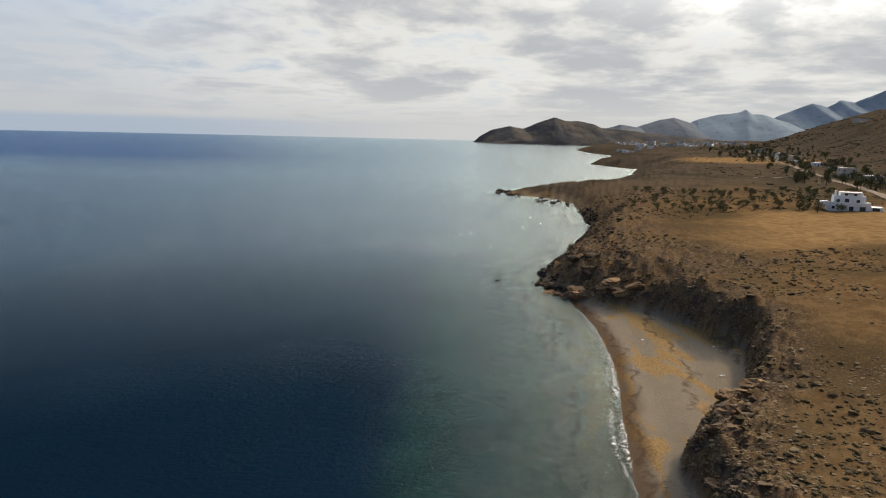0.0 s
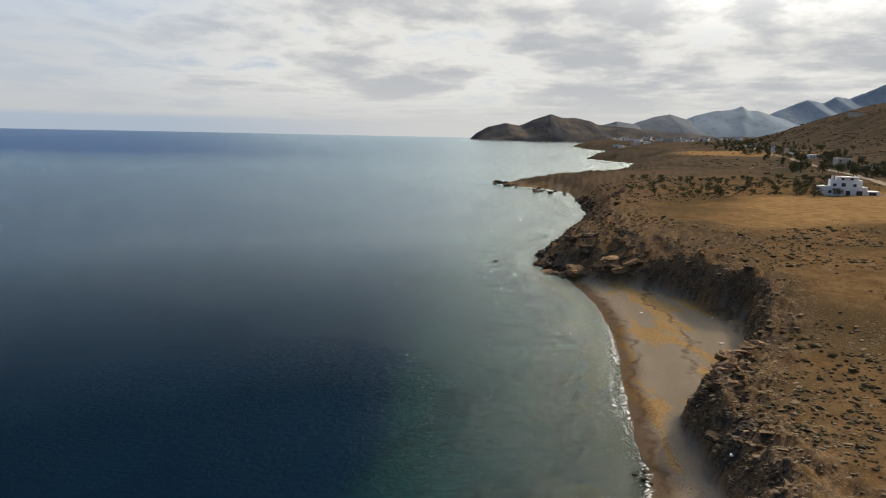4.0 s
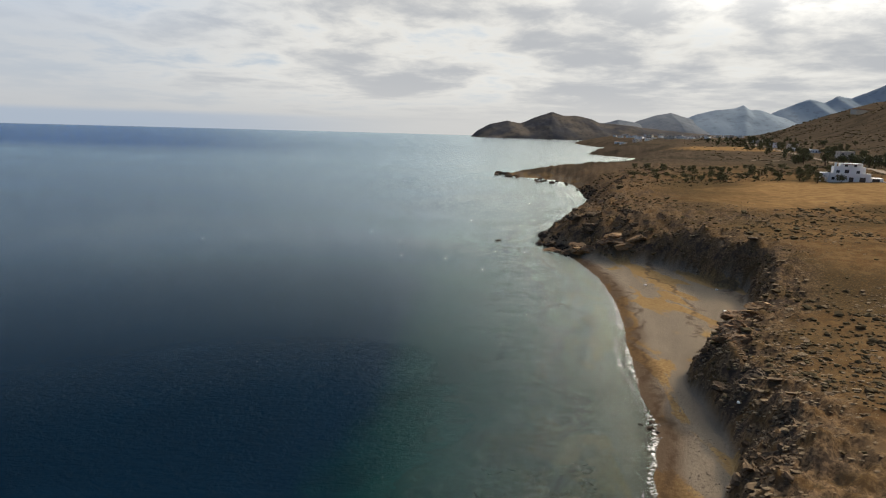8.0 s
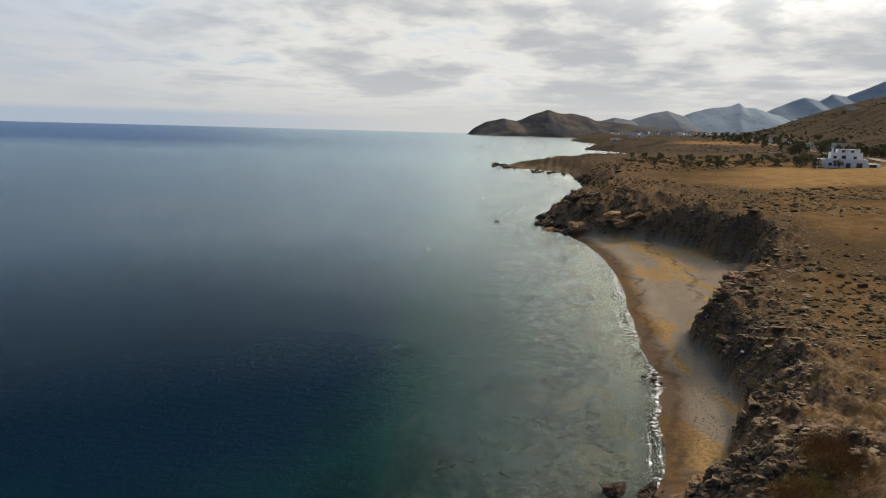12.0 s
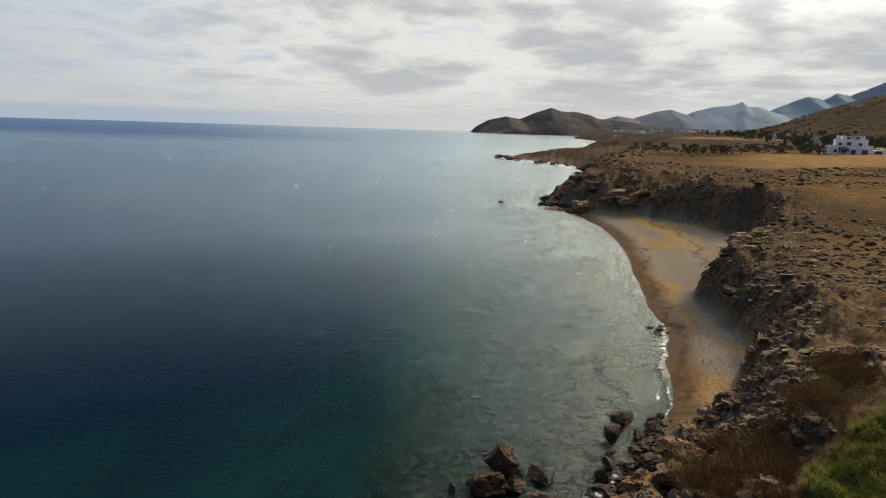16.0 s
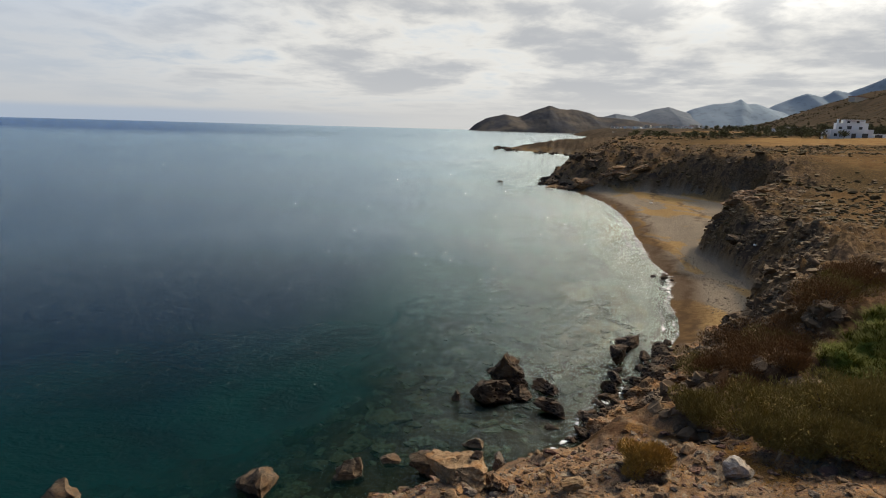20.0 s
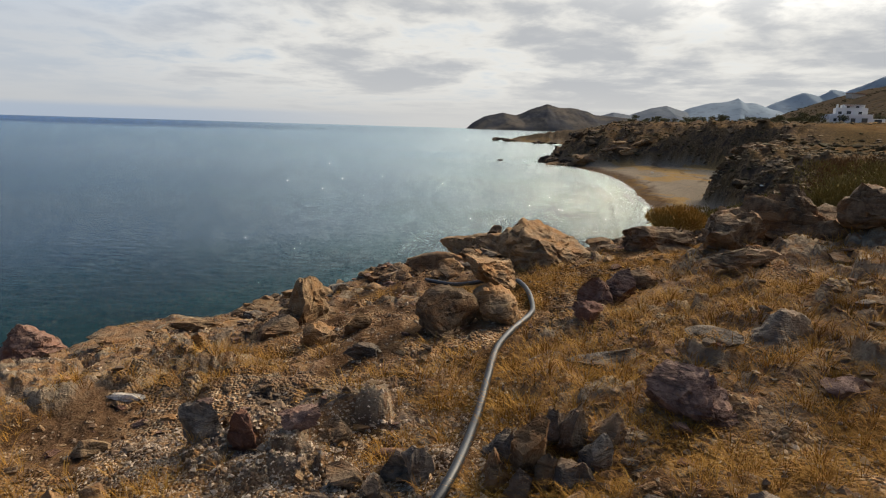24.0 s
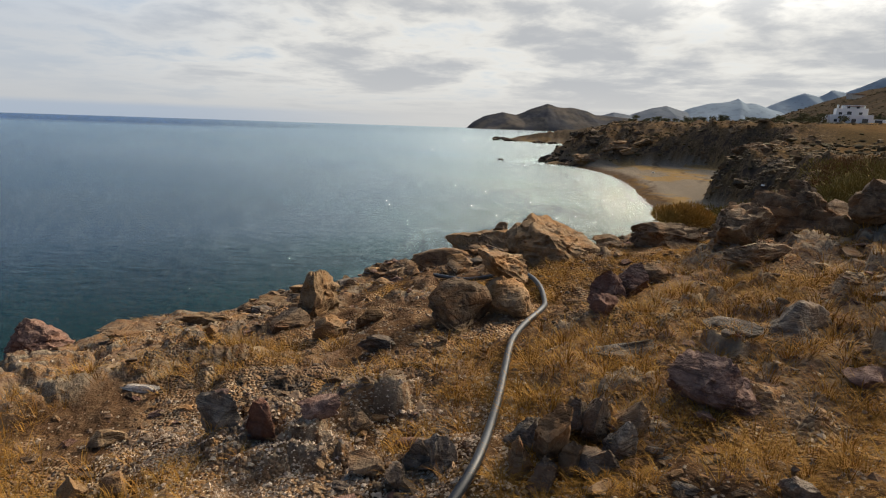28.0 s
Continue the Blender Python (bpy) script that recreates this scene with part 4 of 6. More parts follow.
# ---- rocks in the water and on the shore ----
S_ = "rock_sea"
for k, (x, y, w, d, h, tip) in enumerate([(3.75, 31.0, 2.3, 2.0, 2.7, 0.5), (2.75, 29.2, 2.2, 1.8, 1.6, 0.1), (4.25, 29.6, 1.3, 1.2, 0.95, 0.1), (5.7, 30.6, 1.7, 1.2, 0.75, 0.1),
                                          (5.6, 28.0, 1.7, 1.3, 1.0, 0.2), (5.3, 26.4, 0.8, 0.5, 0.25, 0.0), (1.0, 29.2, 0.5, 0.5, 0.75, 0.4)]):
    rock("sea_rock", "dark jagged rock standing in the clear shallows", x, y, (w, d, h), 37 * k, S_, 100 + k, 5 if k < 5 else 4, z=-0.25 * h, sink=0.0,
         group="sea stack rocks", tip=tip, strata=0.1)
for k, (x, y, w, d, h) in enumerate([(10.7, 34.9, 1.1, 1.0, 1.3), (12.0, 37.6, 1.9, 1.3, 1.1), (13.85, 37.6, 0.7, 0.6, 0.6), (9.7, 31.9, 0.9, 0.8, 0.8),
                                     (12.5, 35.5, 1.1, 0.7, 0.7), (10.7, 31.9, 0.7, 0.5, 0.45), (11.2, 36.4, 0.8, 0.6, 0.5), (10.2, 33.4, 0.6, 0.5, 0.4),
                                     (11.9, 33.6, 0.5, 0.5, 0.4), (9.0, 30.6, 0.9, 0.7, 0.8)]):
    rock("sea_rock", "dark wet rock at the edge of the shallows", x, y, (w, d, h), 51 * k, S_, 120 + k, 4, z=-0.2 * h, sink=0.0, group="shore rocks", strata=0.1)
for k, (x, y, w, d, h) in enumerate([(-0.3, 22.4, 1.5, 1.1, 1.3), (-3.4, 22.1, 1.6, 1.2, 1.15), (-6.7, 21.2, 2.0, 1.4, 1.1), (-13.6, 19.9, 2.7, 1.6, 1.1), (1.6, 24.6, 1.0, 0.8, 0.6), (-1.8, 23.0, 0.8, 0.6, 0.4)]):
    rock("shore_rock", "brown shore boulder at the foot of the point", x, y, (w, d, h), 43 * k, "rock_shore", 140 + k, 4, z=-0.38 * h, sink=0.0, group="boulders along the point", strata=0.1)
for k, (x, y, w, d, h) in enumerate([(7.6, 25.4, 2.3, 1.5, 1.3), (9.4, 25.6, 2.3, 1.1, 0.9), (8.3, 26.6, 1.5, 1.1, 1.0), (9.2, 27.6, 2.0, 1.4, 1.1), (10.6, 27.6, 2.2, 1.6, 1.5), (10.8, 29.6, 2.6, 2.0, 1.5),
                                     (12.6, 29.6, 2.8, 2.2, 1.9), (12.2, 31.6, 2.6, 2.0, 1.4), (14.0, 31.8, 2.6, 2.2, 1.9), (13.6, 33.6, 2.6, 1.8, 1.2), (15.2, 33.6, 2.4, 2.0, 1.5), (15.6, 35.6, 2.4, 1.6, 0.9), (17.0, 36.6, 2.4, 1.6, 1.0)]):
    rock("shore_rock", "layered brown rock shelf stepping down to the cove", x, y, (w, d, h), 20 + 29 * k % 40, (U_, "rock_shore", O_)[k % 3], 160 + k, 5, group="layered rocks beside the cove", strata=0.12, sink=0.3, blocky=0.09,
         cut=(0.45, 0.75))
rock("white_rock", "large white quartz boulder beside dry shrubs", 6.6, 12.1, (0.66, 0.5, 0.56), 10, W_, 181, 4)
for k, (x, y, w, d, h) in enumerate([(20.9, 57.0, 0.9, 0.7, 0.5), (21.4, 56.3, 0.6, 0.5, 0.35), (20.3, 57.9, 0.5, 0.4, 0.3), (21.6, 58.4, 0.6, 0.5, 0.3)]):
    rock("sea_rock", "small dark rock in the surf of the cove", x, y, (w, d, h), 61 * k, S_, 190 + k, 3, z=-0.1, sink=0.0, group="rocks in the surf")
r1 = np.random.default_rng(9)
TIP = [(26.9, 59), (27.6, 62), (28.4, 65), (29.4, 67.5), (30.6, 70.5), (32, 73), (34, 75), (37, 78.5)]
for k in range(22):
    u = r1.uniform(0, len(TIP) - 1.01)
    a, b = TIP[int(u)], TIP[int(u) + 1]
    x, y, w = a[0] + (b[0] - a[0]) * (u % 1) + r1.uniform(0.6, 4.5), a[1] + (b[1] - a[1]) * (u % 1) - r1.uniform(0, 1.5), r1.uniform(1.0, 2.6)
    rock("cliff_block", ("brown", "tan")[k % 2] + " layered block jutting from the low cliff", x, y, (w * 1.3, w, w * r1.uniform(0.45, 0.8)), r1.uniform(-30, 30), (U_, O_, "rock_shore")[k % 3], 250 + k, 4, strata=0.14, sink=0.35,
         blocky=0.09, group="blocks along the cove's cliff")
for k in range(20):
    u = k / 19
    x, y, w = 27.2 + 15 * u + r1.normal() * 1.2, 150 - 15 * u + 24 * (k % 3 == 0) * r1.uniform(0.3, 1) + r1.normal(), r1.uniform(2.0, 4.6)
    rock("cliff_block", ("dark brown", "pale")[k % 2] + " layered block on the rocky cape", x, y, (w * 1.3, w, w * r1.uniform(0.4, 0.7)), r1.uniform(-30, 30), ("rock_shore", O_, U_)[k % 3], 280 + k, 4, strata=0.14, sink=0.35,
         blocky=0.09, group="blocks on the cape")
rng = np.random.default_rng(5)
for k in range(34):
    u = k / 33
    x, y = (1 - u) * 38 + u * 74 + rng.normal() * 4, (1 - u) * 424 + u * 350 + rng.normal() * 6 - 8 * math.sin(3.1 * u)
    w = rng.uniform(1.5, 5) * (1.4 if k < 9 else 0.8)
    rock("reef_rock", "black reef rock off the far point", x, y, (w, w * 0.7, w * 0.42), rng.uniform(0, 180), S_, 200 + k, 2, z=-0.3, sink=0.0, group="reef rocks off the far point")
rock("reef_rock", "lone black rock awash off the cape", 15.0, 161.5, (1.6, 0.9, 0.6), 0, S_, 240, 3, z=-0.15, sink=0.0)

# ---- the pipe ----
def tube_mesh(name, pts, radius, mat, sides=14):
    pts = [Vector(p) for p in pts]
    fine = []
    for i in range(len(pts) - 1):
        p0, p1, p2, p3 = pts[max(i - 1, 0)], pts[i], pts[i + 1], pts[min(i + 2, len(pts) - 1)]
        for k in range(10):
            u = k / 10
            fine.append(0.5 * ((2 * p1) + (p2 - p0) * u + (2 * p0 - 5 * p1 + 4 * p2 - p3) * u * u + (3 * p1 - p0 - 3 * p2 + p3) * u**3))
    fine.append(pts[-1])
    verts, faces = [], []
    for i, p in enumerate(fine):
        way = (fine[min(i + 1, len(fine) - 1)] - fine[max(i - 1, 0)]).normalized()
        side = way.cross(Vector((0, 0, 1))).normalized()
        up = side.cross(way)
        for k in range(sides):
            a = 2 * math.pi * k / sides
            verts.append(p + radius * (math.cos(a) * side + math.sin(a) * up))
    for i in range(len(fine) - 1):
        for k in range(sides):
            a, b = i * sides + k, i * sides + (k + 1) % sides
            faces.append((a, b, b + sides, a + sides))
    faces += [tuple(range(sides))[::-1], tuple(range((len(fine) - 1) * sides, len(fine) * sides))]
    return mesh_of(name, verts, faces, mat, True)


def over(x, y, lift):
    return (x, y, max(height(x + a, y + b) for a in (-0.08, 0, 0.08) for b in (-0.08, 0, 0.08)) * 0.5 + height(x, y) * 0.5 + lift)


pipe = thing("water_pipe", "black plastic water pipe lying across the stony ground", "pipe", Matrix(), tube_mesh("water_pipe", [over(x, y, 0.026) for x, y in ROUTE], 0.028, "pipe"))

# ---- scatter ----
def joined(name, verts, faces, mat, smooth_faces=False):
    """A mesh from arrays of places and triangles."""
    me = bpy.data.meshes.new(name)
    me.vertices.add(len(verts))
    me.vertices.foreach_set("co", np.ascontiguousarray(verts, np.float32).ravel())
    me.loops.add(faces.size)
    me.loops.foreach_set("vertex_index", np.ascontiguousarray(faces, np.int32).ravel())
    me.polygons.add(len(faces))
    me.polygons.foreach_set("loop_start", (np.arange(len(faces)) * 3).astype(np.int32))
    me.update(calc_edges=True)
    me.polygons.foreach_set("use_smooth", np.full(len(faces), smooth_faces))
    me.materials.append(MAT[mat])
    return me


def spread(shapes, at, size, turn, rng):
    """Copies of some shapes at many places, as arrays of places and triangles."""
    pick = rng.integers(0, len(shapes), len(at))
    vs, fs, base = [], [], 0
    for k, (v, f) in enumerate(shapes):
        rows = np.flatnonzero(pick == k)
        if not len(rows):
            continue
        v, f = np.asarray(v, float), np.asarray(f, int)
        p = v[None] * size[rows][:, None, :]
        c, s = np.cos(turn[rows])[:, None], np.sin(turn[rows])[:, None]
        p = np.stack([p[..., 0] * c - p[..., 1] * s, p[..., 0] * s + p[..., 1] * c, p[..., 2]], -1) + at[rows][:, None, :]
        vs.append(p.reshape(-1, 3))
        fs.append((f[None] + (np.arange(len(rows)) * len(v))[:, None, None]).reshape(-1, 3) + base)
        base += len(rows) * len(v)
    return np.concatenate(vs), np.concatenate(fs)


def stones(seed, count, sub, flat=1.0):
    rng = np.random.default_rng(seed)
    out = []
    for _ in range(count):
        v, f = rock_points(rng, sub, 9, (0.3, 0.66), grain=0.08)
        v = v * np.array([1, 1, flat])
        v[:, 2] -= 0.25 * flat
        out.append((v, np.array(f)))
    return out


def stuff(name, label, category, v, f, mat, smooth_faces=False):
    return tagged(new(name, joined(name, v, f, mat, smooth_faces)), label, category, kind="stuff")


def blades(rng, count, tall, spread_out, thin):
    """A tuft of thin bent blades, 1 high and about 1 across."""
    a = rng.uniform(0, 2 * np.pi, count)
    r0 = rng.uniform(0, 0.3, count) * spread_out
    r1 = r0 + rng.uniform(0.15, 0.75, count) * spread_out
    h = rng.uniform(0.45, 1.0, count) * tall
    d = np.stack([np.cos(a), np.sin(a)], -1)
    side = np.stack([-np.sin(a), np.cos(a)], -1) * thin
    z = np.zeros((count, 1))
    b0 = np.concatenate([d * r0[:, None] - side, z - 0.05], 1)
    b1 = np.concatenate([d * r0[:, None] + side, z - 0.05], 1)
    mid = (r0 + (r1 - r0) * 0.4)[:, None] * d
    m0 = np.concatenate([mid - side * 0.8, (h * 0.65)[:, None]], 1)
    m1 = np.concatenate([mid + side * 0.8, (h * 0.65)[:, None]], 1)
    tip = np.concatenate([r1[:, None] * d, h[:, None]], 1)
    v = np.stack([b0, b1, m0, m1, tip], 1).reshape(-1, 3)
    f = (np.array([[0, 1, 3], [0, 3, 2], [2, 3, 4]])[None] + (np.arange(count) * 5)[:, None, None]).reshape(-1, 3)
    return v, f


def leaves(rng, count, leaf, squash=1.0, hollow=0.5, clumps=0):
    """Small leaf triangles filling a lumpy ball of radius 0.5 over z = 0."""
    d = rng.normal(size=(count, 3))
    d /= np.linalg.norm(d, axis=1)[:, None]
    d[:, 2] = np.abs(d[:, 2]) if squash < 1 else d[:, 2]
    r = 0.5 * rng.uniform(hollow, 1.0, count) ** 0.6
    p = d * r[:, None]
    if clumps:
        c = rng.normal(size=(clumps, 3))
        c = c / np.linalg.norm(c, axis=1)[:, None] * rng.uniform(0.15, 0.42, clumps)[:, None]
        pick = rng.integers(0, clumps, count)
        p = c[pick] + d * (0.2 * rng.uniform(0.3, 1.0, count) ** 0.5)[:, None]
    p[:, 2] *= squash
    e = rng.normal(size=(count, 2, 3)) * leaf
    v = np.stack([p, p + e[:, 0], p + e[:, 1]], 1).reshape(-1, 3)
    return v, np.arange(count * 3).reshape(-1, 3)


def chips(seed, count):
    """Flat eight-sided flakes of stone, 1 across."""
    r = np.random.default_rng(seed)
    base = np.array([[0.5, 0, 0], [0, 0.5, 0], [-0.5, 0, 0], [0, -0.5, 0], [0, 0, 0.5], [0, 0, -0.3]])
    tri = np.array([[0, 1, 4], [1, 2, 4], [2, 3, 4], [3, 0, 4], [1, 0, 5], [2, 1, 5], [3, 2, 5], [0, 3, 5]])
    return [(base + r.normal(size=(6, 3)) * 0.13, tri) for _ in range(count)]


# gravel, rubble and dry grass on the near point
rng = np.random.default_rng(21)


def near_places(n, x0, x1, y0, y1, rng, power=1.6):
    x, y = rng.uniform(x0, x1, n), y0 + (y1 - y0) * rng.uniform(0, 1, n) ** power
    return x * np.clip(0.25 + y / 7, 0.3, 1.3), y


x, y = near_places(50000, -5.5, 5.5, 0.6, 13, rng, 1.4)
dense = fbm(x, y, 1.6, 3, seed=51)
keep = (rng.uniform(-0.6, 0.5, len(x)) < dense + 0.5 * smooth(-x, -0.6, 1.0) * (1 - smooth(y, 2.6, 4.5)) + 0.02) & (np.abs(x - np.interp(y, ROUTE_Y, ROUTE_X)) > 0.05)
x, y = x[keep], y[keep]
w = (rng.gamma(1.5, 0.011, len(x)) + 0.007) * (0.75 + y * 0.05)
size = np.stack([w, w * rng.uniform(0.6, 1.0, len(w)), w * rng.uniform(0.45, 0.8, len(w))], -1)
v, f = spread(chips(1, 14), np.stack([x, y, heights(x, y)], -1), size, rng.uniform(0, 6.3, len(x)), rng)
x2, y2 = rng.uniform(-2.7, 0.3, 26000), 0.75 + 2.9 * rng.uniform(0, 1, 26000) ** 1.2
keep = (fbm(x2, y2, 0.9, 3, seed=54) > rng.uniform(-0.6, 0.25, len(x2)) + 0.5 * smooth(x2, -0.3, 0.3) - 0.3) & (np.abs(x2 - np.interp(y2, ROUTE_Y, ROUTE_X)) > 0.04)
x2, y2 = x2[keep], y2[keep]
w = rng.gamma(2.0, 0.006, len(x2)) + 0.008
v2, f2 = spread(chips(2, 14), np.stack([x2, y2, heights(x2, y2)], -1), np.stack([w, w * rng.uniform(0.6, 1.0, len(w)), w * 0.6], -1), rng.uniform(0, 6.3, len(w)), rng)
stuff("gravel", "brown and cream gravel strewn over the point", "gravel", v, f, "gravel")
stuff("pale_gravel", "cream quartz gravel in a drift beside the pipe", "gravel", v2, f2, "pale_gravel")

x, y = near_places(9000, -7, 7, 0.7, 14, rng, 1.3)
keep = (fbm(x, y, 1.2, 3, seed=52) > rng.uniform(-0.4, 0.2, len(x))) & (np.abs(x - np.interp(y, ROUTE_Y, ROUTE_X)) > 0.16)
x, y = x[keep], y[keep]
w = rng.gamma(1.25, 0.027, len(x)) + 0.018
size = np.stack([w * 1.2, w * rng.uniform(0.6, 1.0, len(w)), w * rng.uniform(0.3, 0.65, len(w))], -1)
x3, y3 = rng.uniform(-6, 10, 2600), rng.uniform(8.5, 16, 2600)
keep = heights(x3, y3) > 4.2
x, y = np.concatenate([x, x3[keep]]), np.concatenate([y, y3[keep]])
w3 = rng.gamma(1.4, 0.055, int(keep.sum())) + 0.03
w = np.concatenate([w, w3])
size = np.concatenate([size, np.stack([w3 * 1.2, w3 * 0.85, w3 * rng.uniform(0.35, 0.7, len(w3))], -1)])
groups = rng.choice(4, len(x), p=[0.38, 0.14, 0.16, 0.32])
big = (w > 0.15) & (y < 9)
for k, mat in enumerate((U_, G_, P_, O_)):
    at, turn = np.stack([x, y, heights(x, y)], -1), rng.uniform(0, 6.3, len(x))
    rows, few = np.flatnonzero((groups == k) & ~big & (w > 0.06)), np.flatnonzero((groups == k) & (w <= 0.06))
    v, f = spread(stones(60 + k, 8, 2), at[rows], size[rows], turn[rows], rng)
    v2, f2 = spread(stones(64 + k, 10, 1), at[few], size[few], turn[few], rng)
    v, f = np.concatenate([v, v2]), np.concatenate([f, f2 + len(v)])
    stuff("rubble", ("brown", "grey", "purple-brown", "orange")[k] + " broken stones littering the stony ground", "rubble", v, f, mat)
pool = {}
for k, mat in enumerate((U_, G_, P_, O_)):
    for j in range(4):
        r2 = np.random.default_rng(300 + 10 * k + j)
        v, f = rock_points(r2, 3)
        v[:, 2] -= 0.2
        pool[k, j] = mesh_of("loose_rock", v, f, mat, True)
        pool[k, j].set_sharp_from_angle(angle=radians(35))
names = ("brown", "grey", "purple-brown", "orange-brown")
for i in np.flatnonzero(big)[:260]:
    k = int(groups[i])
    ob = thing("loose_rock", names[k] + " angular rock lying on the stony ground", "rock", Matrix.LocRotScale((x[i], y[i], height(x[i], y[i])), Euler((rng.normal() * 0.2, rng.normal() * 0.2, rng.uniform(0, 6))), Vector(size[i] * 1.15)), pool[k, i % 4], "loose rocks on the point")

x, y = near_places(15000, -6, 7, 0.6, 13, rng, 1.3)
keep = (fbm(x, y, 1.1, 3, seed=53) + 0.32 * smooth(x, -1.5, 1.5) - 0.02 - 0.42 * smooth(y, 3.6, 6) + 0.22 * smooth(x, 0.2, 1.0) * (1 - smooth(y, 3.5, 5.5)) > rng.uniform(-0.25, 0.3, len(x))) & (np.abs(x - np.interp(y, ROUTE_Y, ROUTE_X)) > 0.1)
x, y = x[keep], y[keep]
w = rng.uniform(0.09, 0.24, len(x)) * (1 - 0.45 * smooth(y, 6, 9)) * (0.62 + 0.38 * smooth(y, 1.0, 3.5))
size = np.stack([w, w, w * rng.uniform(0.28, 0.75, len(w))], -1)
r2 = np.random.default_rng(77)
tufts = [blades(r2, 21, 1.0, 1.5, 0.0105) for _ in range(6)]
v, f = spread(tufts, np.stack([x, y, heights(x, y)], -1), size, rng.uniform(0, 6.3, len(x)), rng)
stuff("dry_grass", "golden dry grass tufts between the stones", "grass", v, f, "dry_grass")

# ---- shrubs by the cove ----
def shrub(name, label, x, y, wide, tall, mat, seed, count, leaf, group=""):
    """A bush: a few stems and a crown of fine shoots."""
    r = np.random.default_rng(seed)
    base = thing(name, label, "shrub", pose(x, y, height(x, y), 0, 0, r.uniform(0, 360)), None, group)
    sv, sf, n0 = [], [], 0
    for _ in range(7):
        a, lean_out = r.uniform(0, 6.3), r.uniform(0.1, 0.32) * wide
        top = np.array([math.cos(a) * lean_out, math.sin(a) * lean_out, tall * r.uniform(0.5, 0.8)])
        for j in range(5):
            c, rad = top * (j / 4) * np.array([1, 1, 1]), 0.03 * wide * (1 - j / 5)
            sv += [(c[0] + rad * math.cos(q), c[1] + rad * math.sin(q), c[2] - 0.1) for q in (0, 2.1, 4.2)]
        for j in range(4):
            for q in range(3):
                a0, b0 = n0 + j * 3 + q, n0 + j * 3 + (q + 1) % 3
                sf += [(a0, b0, b0 + 3), (a0, b0 + 3, a0 + 3)]
        n0 += 15
    part("stems", joined("stems", np.array(sv), np.array(sf), "bark"), base)
    cl = r.normal(size=(16, 3)) * np.array([0.24, 0.24, 0.1]) * np.array([wide, wide, tall]) + np.array([0, 0, 0.5 * tall])
    pick = r.integers(0, 16, count)
    d = r.normal(size=(count, 3))
    d /= np.linalg.norm(d, axis=1)[:, None]
    p = cl[pick] + d * r.uniform(0.4, 1, count)[:, None] ** 0.5 * np.array([0.24 * wide, 0.24 * wide, 0.28 * tall])
    p[:, 2] = np.maximum(p[:, 2], 0.02)
    way = d * 0.6 + r.normal(size=(count, 3)) * 0.3 + np.array([0, 0, 0.7])
    way /= np.linalg.norm(way, axis=1)[:, None]
    side = np.cross(way, r.normal(size=(count, 3)))
    side /= np.linalg.norm(side, axis=1)[:, None]
    ln = leaf * r.uniform(0.6, 1.4, count)[:, None]
    v = np.stack([p - side * ln * 0.12, p + side * ln * 0.12, p + way * ln], 1).reshape(-1, 3)
    part("foliage", joined("foliage", v, np.arange(count * 3).reshape(-1, 3), mat), base)
    return base


shrub("dry_shrub", "round yellow-brown dry shrub on the edge of the point", 4.6, 12.3, 1.05, 0.62, "straw", 1, 9000, 0.08)
for k, (x0, y0, w0, h0) in enumerate([(8.0, 13.3, 1.3, 0.8), (9.1, 12.5, 1.7, 0.9), (11.0, 11.5, 2.0, 1.0), (12.6, 11.4, 2.2, 1.1), (9.7, 11.6, 1.5, 0.8), (13.4, 12.7, 2.2, 1.2), (9.7, 13.9, 2.4, 1.5), (11.1, 13.6, 2.6, 1.5), (12.6, 13.7, 2.6, 1.4), (8.5, 15.8, 2.0, 1.25), (10.2, 15.4, 2.2, 1.3), (11.8, 15.4, 2.4, 1.3),
                                      (13.8, 14.3, 2.4, 1.3), (7.6, 16.3, 1.4, 0.9), (8.6, 14.4, 1.6, 1.0), (10.2, 12.6, 2.0, 1.0), (12.0, 12.2, 2.2, 1.0)]):
    shrub("tamarisk_shrub", "feathery olive-green tamarisk shrub on the slope", x0, y0, w0, h0, "tamarisk", 20 + k, 9000, 0.085, "tamarisk thicket")
for k in range(15):
    u = k / 14
    x0, y0 = 11.6 + 10.5 * u + rng.normal() * 0.5, 24.2 + 9.6 * u + rng.normal() * 0.8 - 2.2 * math.sin(3.1 * u)
    shrub("brown_shrub", "dry red-brown shrub in the gully above the cove", x0, y0, rng.uniform(1.9, 2.9), rng.uniform(1.1, 1.7), "reed" if k % 4 else "tamarisk", 50 + k, 5500, 0.1, "shrubs in the gully")
for k, (x0, y0, w0, h0) in enumerate([(10.4, 19.6, 1.5, 0.7), (11.4, 21.0, 1.9, 0.9), (12.6, 22.4, 2.0, 1.1), (12.2, 19.8, 1.6, 0.8), (13.4, 24.2, 2.2, 1.2), (14.8, 25.6, 2.4, 1.3), (11.0, 22.8, 1.4, 0.7), (9.6, 18.4, 1.2, 0.5)]):
    shrub("brown_shrub", "dry brown brushwood in the bed of the gully", x0, y0, w0, h0, "reed", 90 + k, 5000, 0.09, "shrubs in the gully")
x, y = rng.uniform(12.5, 23, 6500), rng.uniform(12.5, 28, 6500)
g = np.exp(-((x - 17.6) / 4.8) ** 4 - ((y - 18.8 - 0.5 * (x - 17)) / 5.6) ** 4) + 0.25 * fbm(x, y, 3, 3, seed=32)
keep = g > 0.45
x, y = x[keep], y[keep]
w = rng.uniform(0.3, 0.6, len(x))
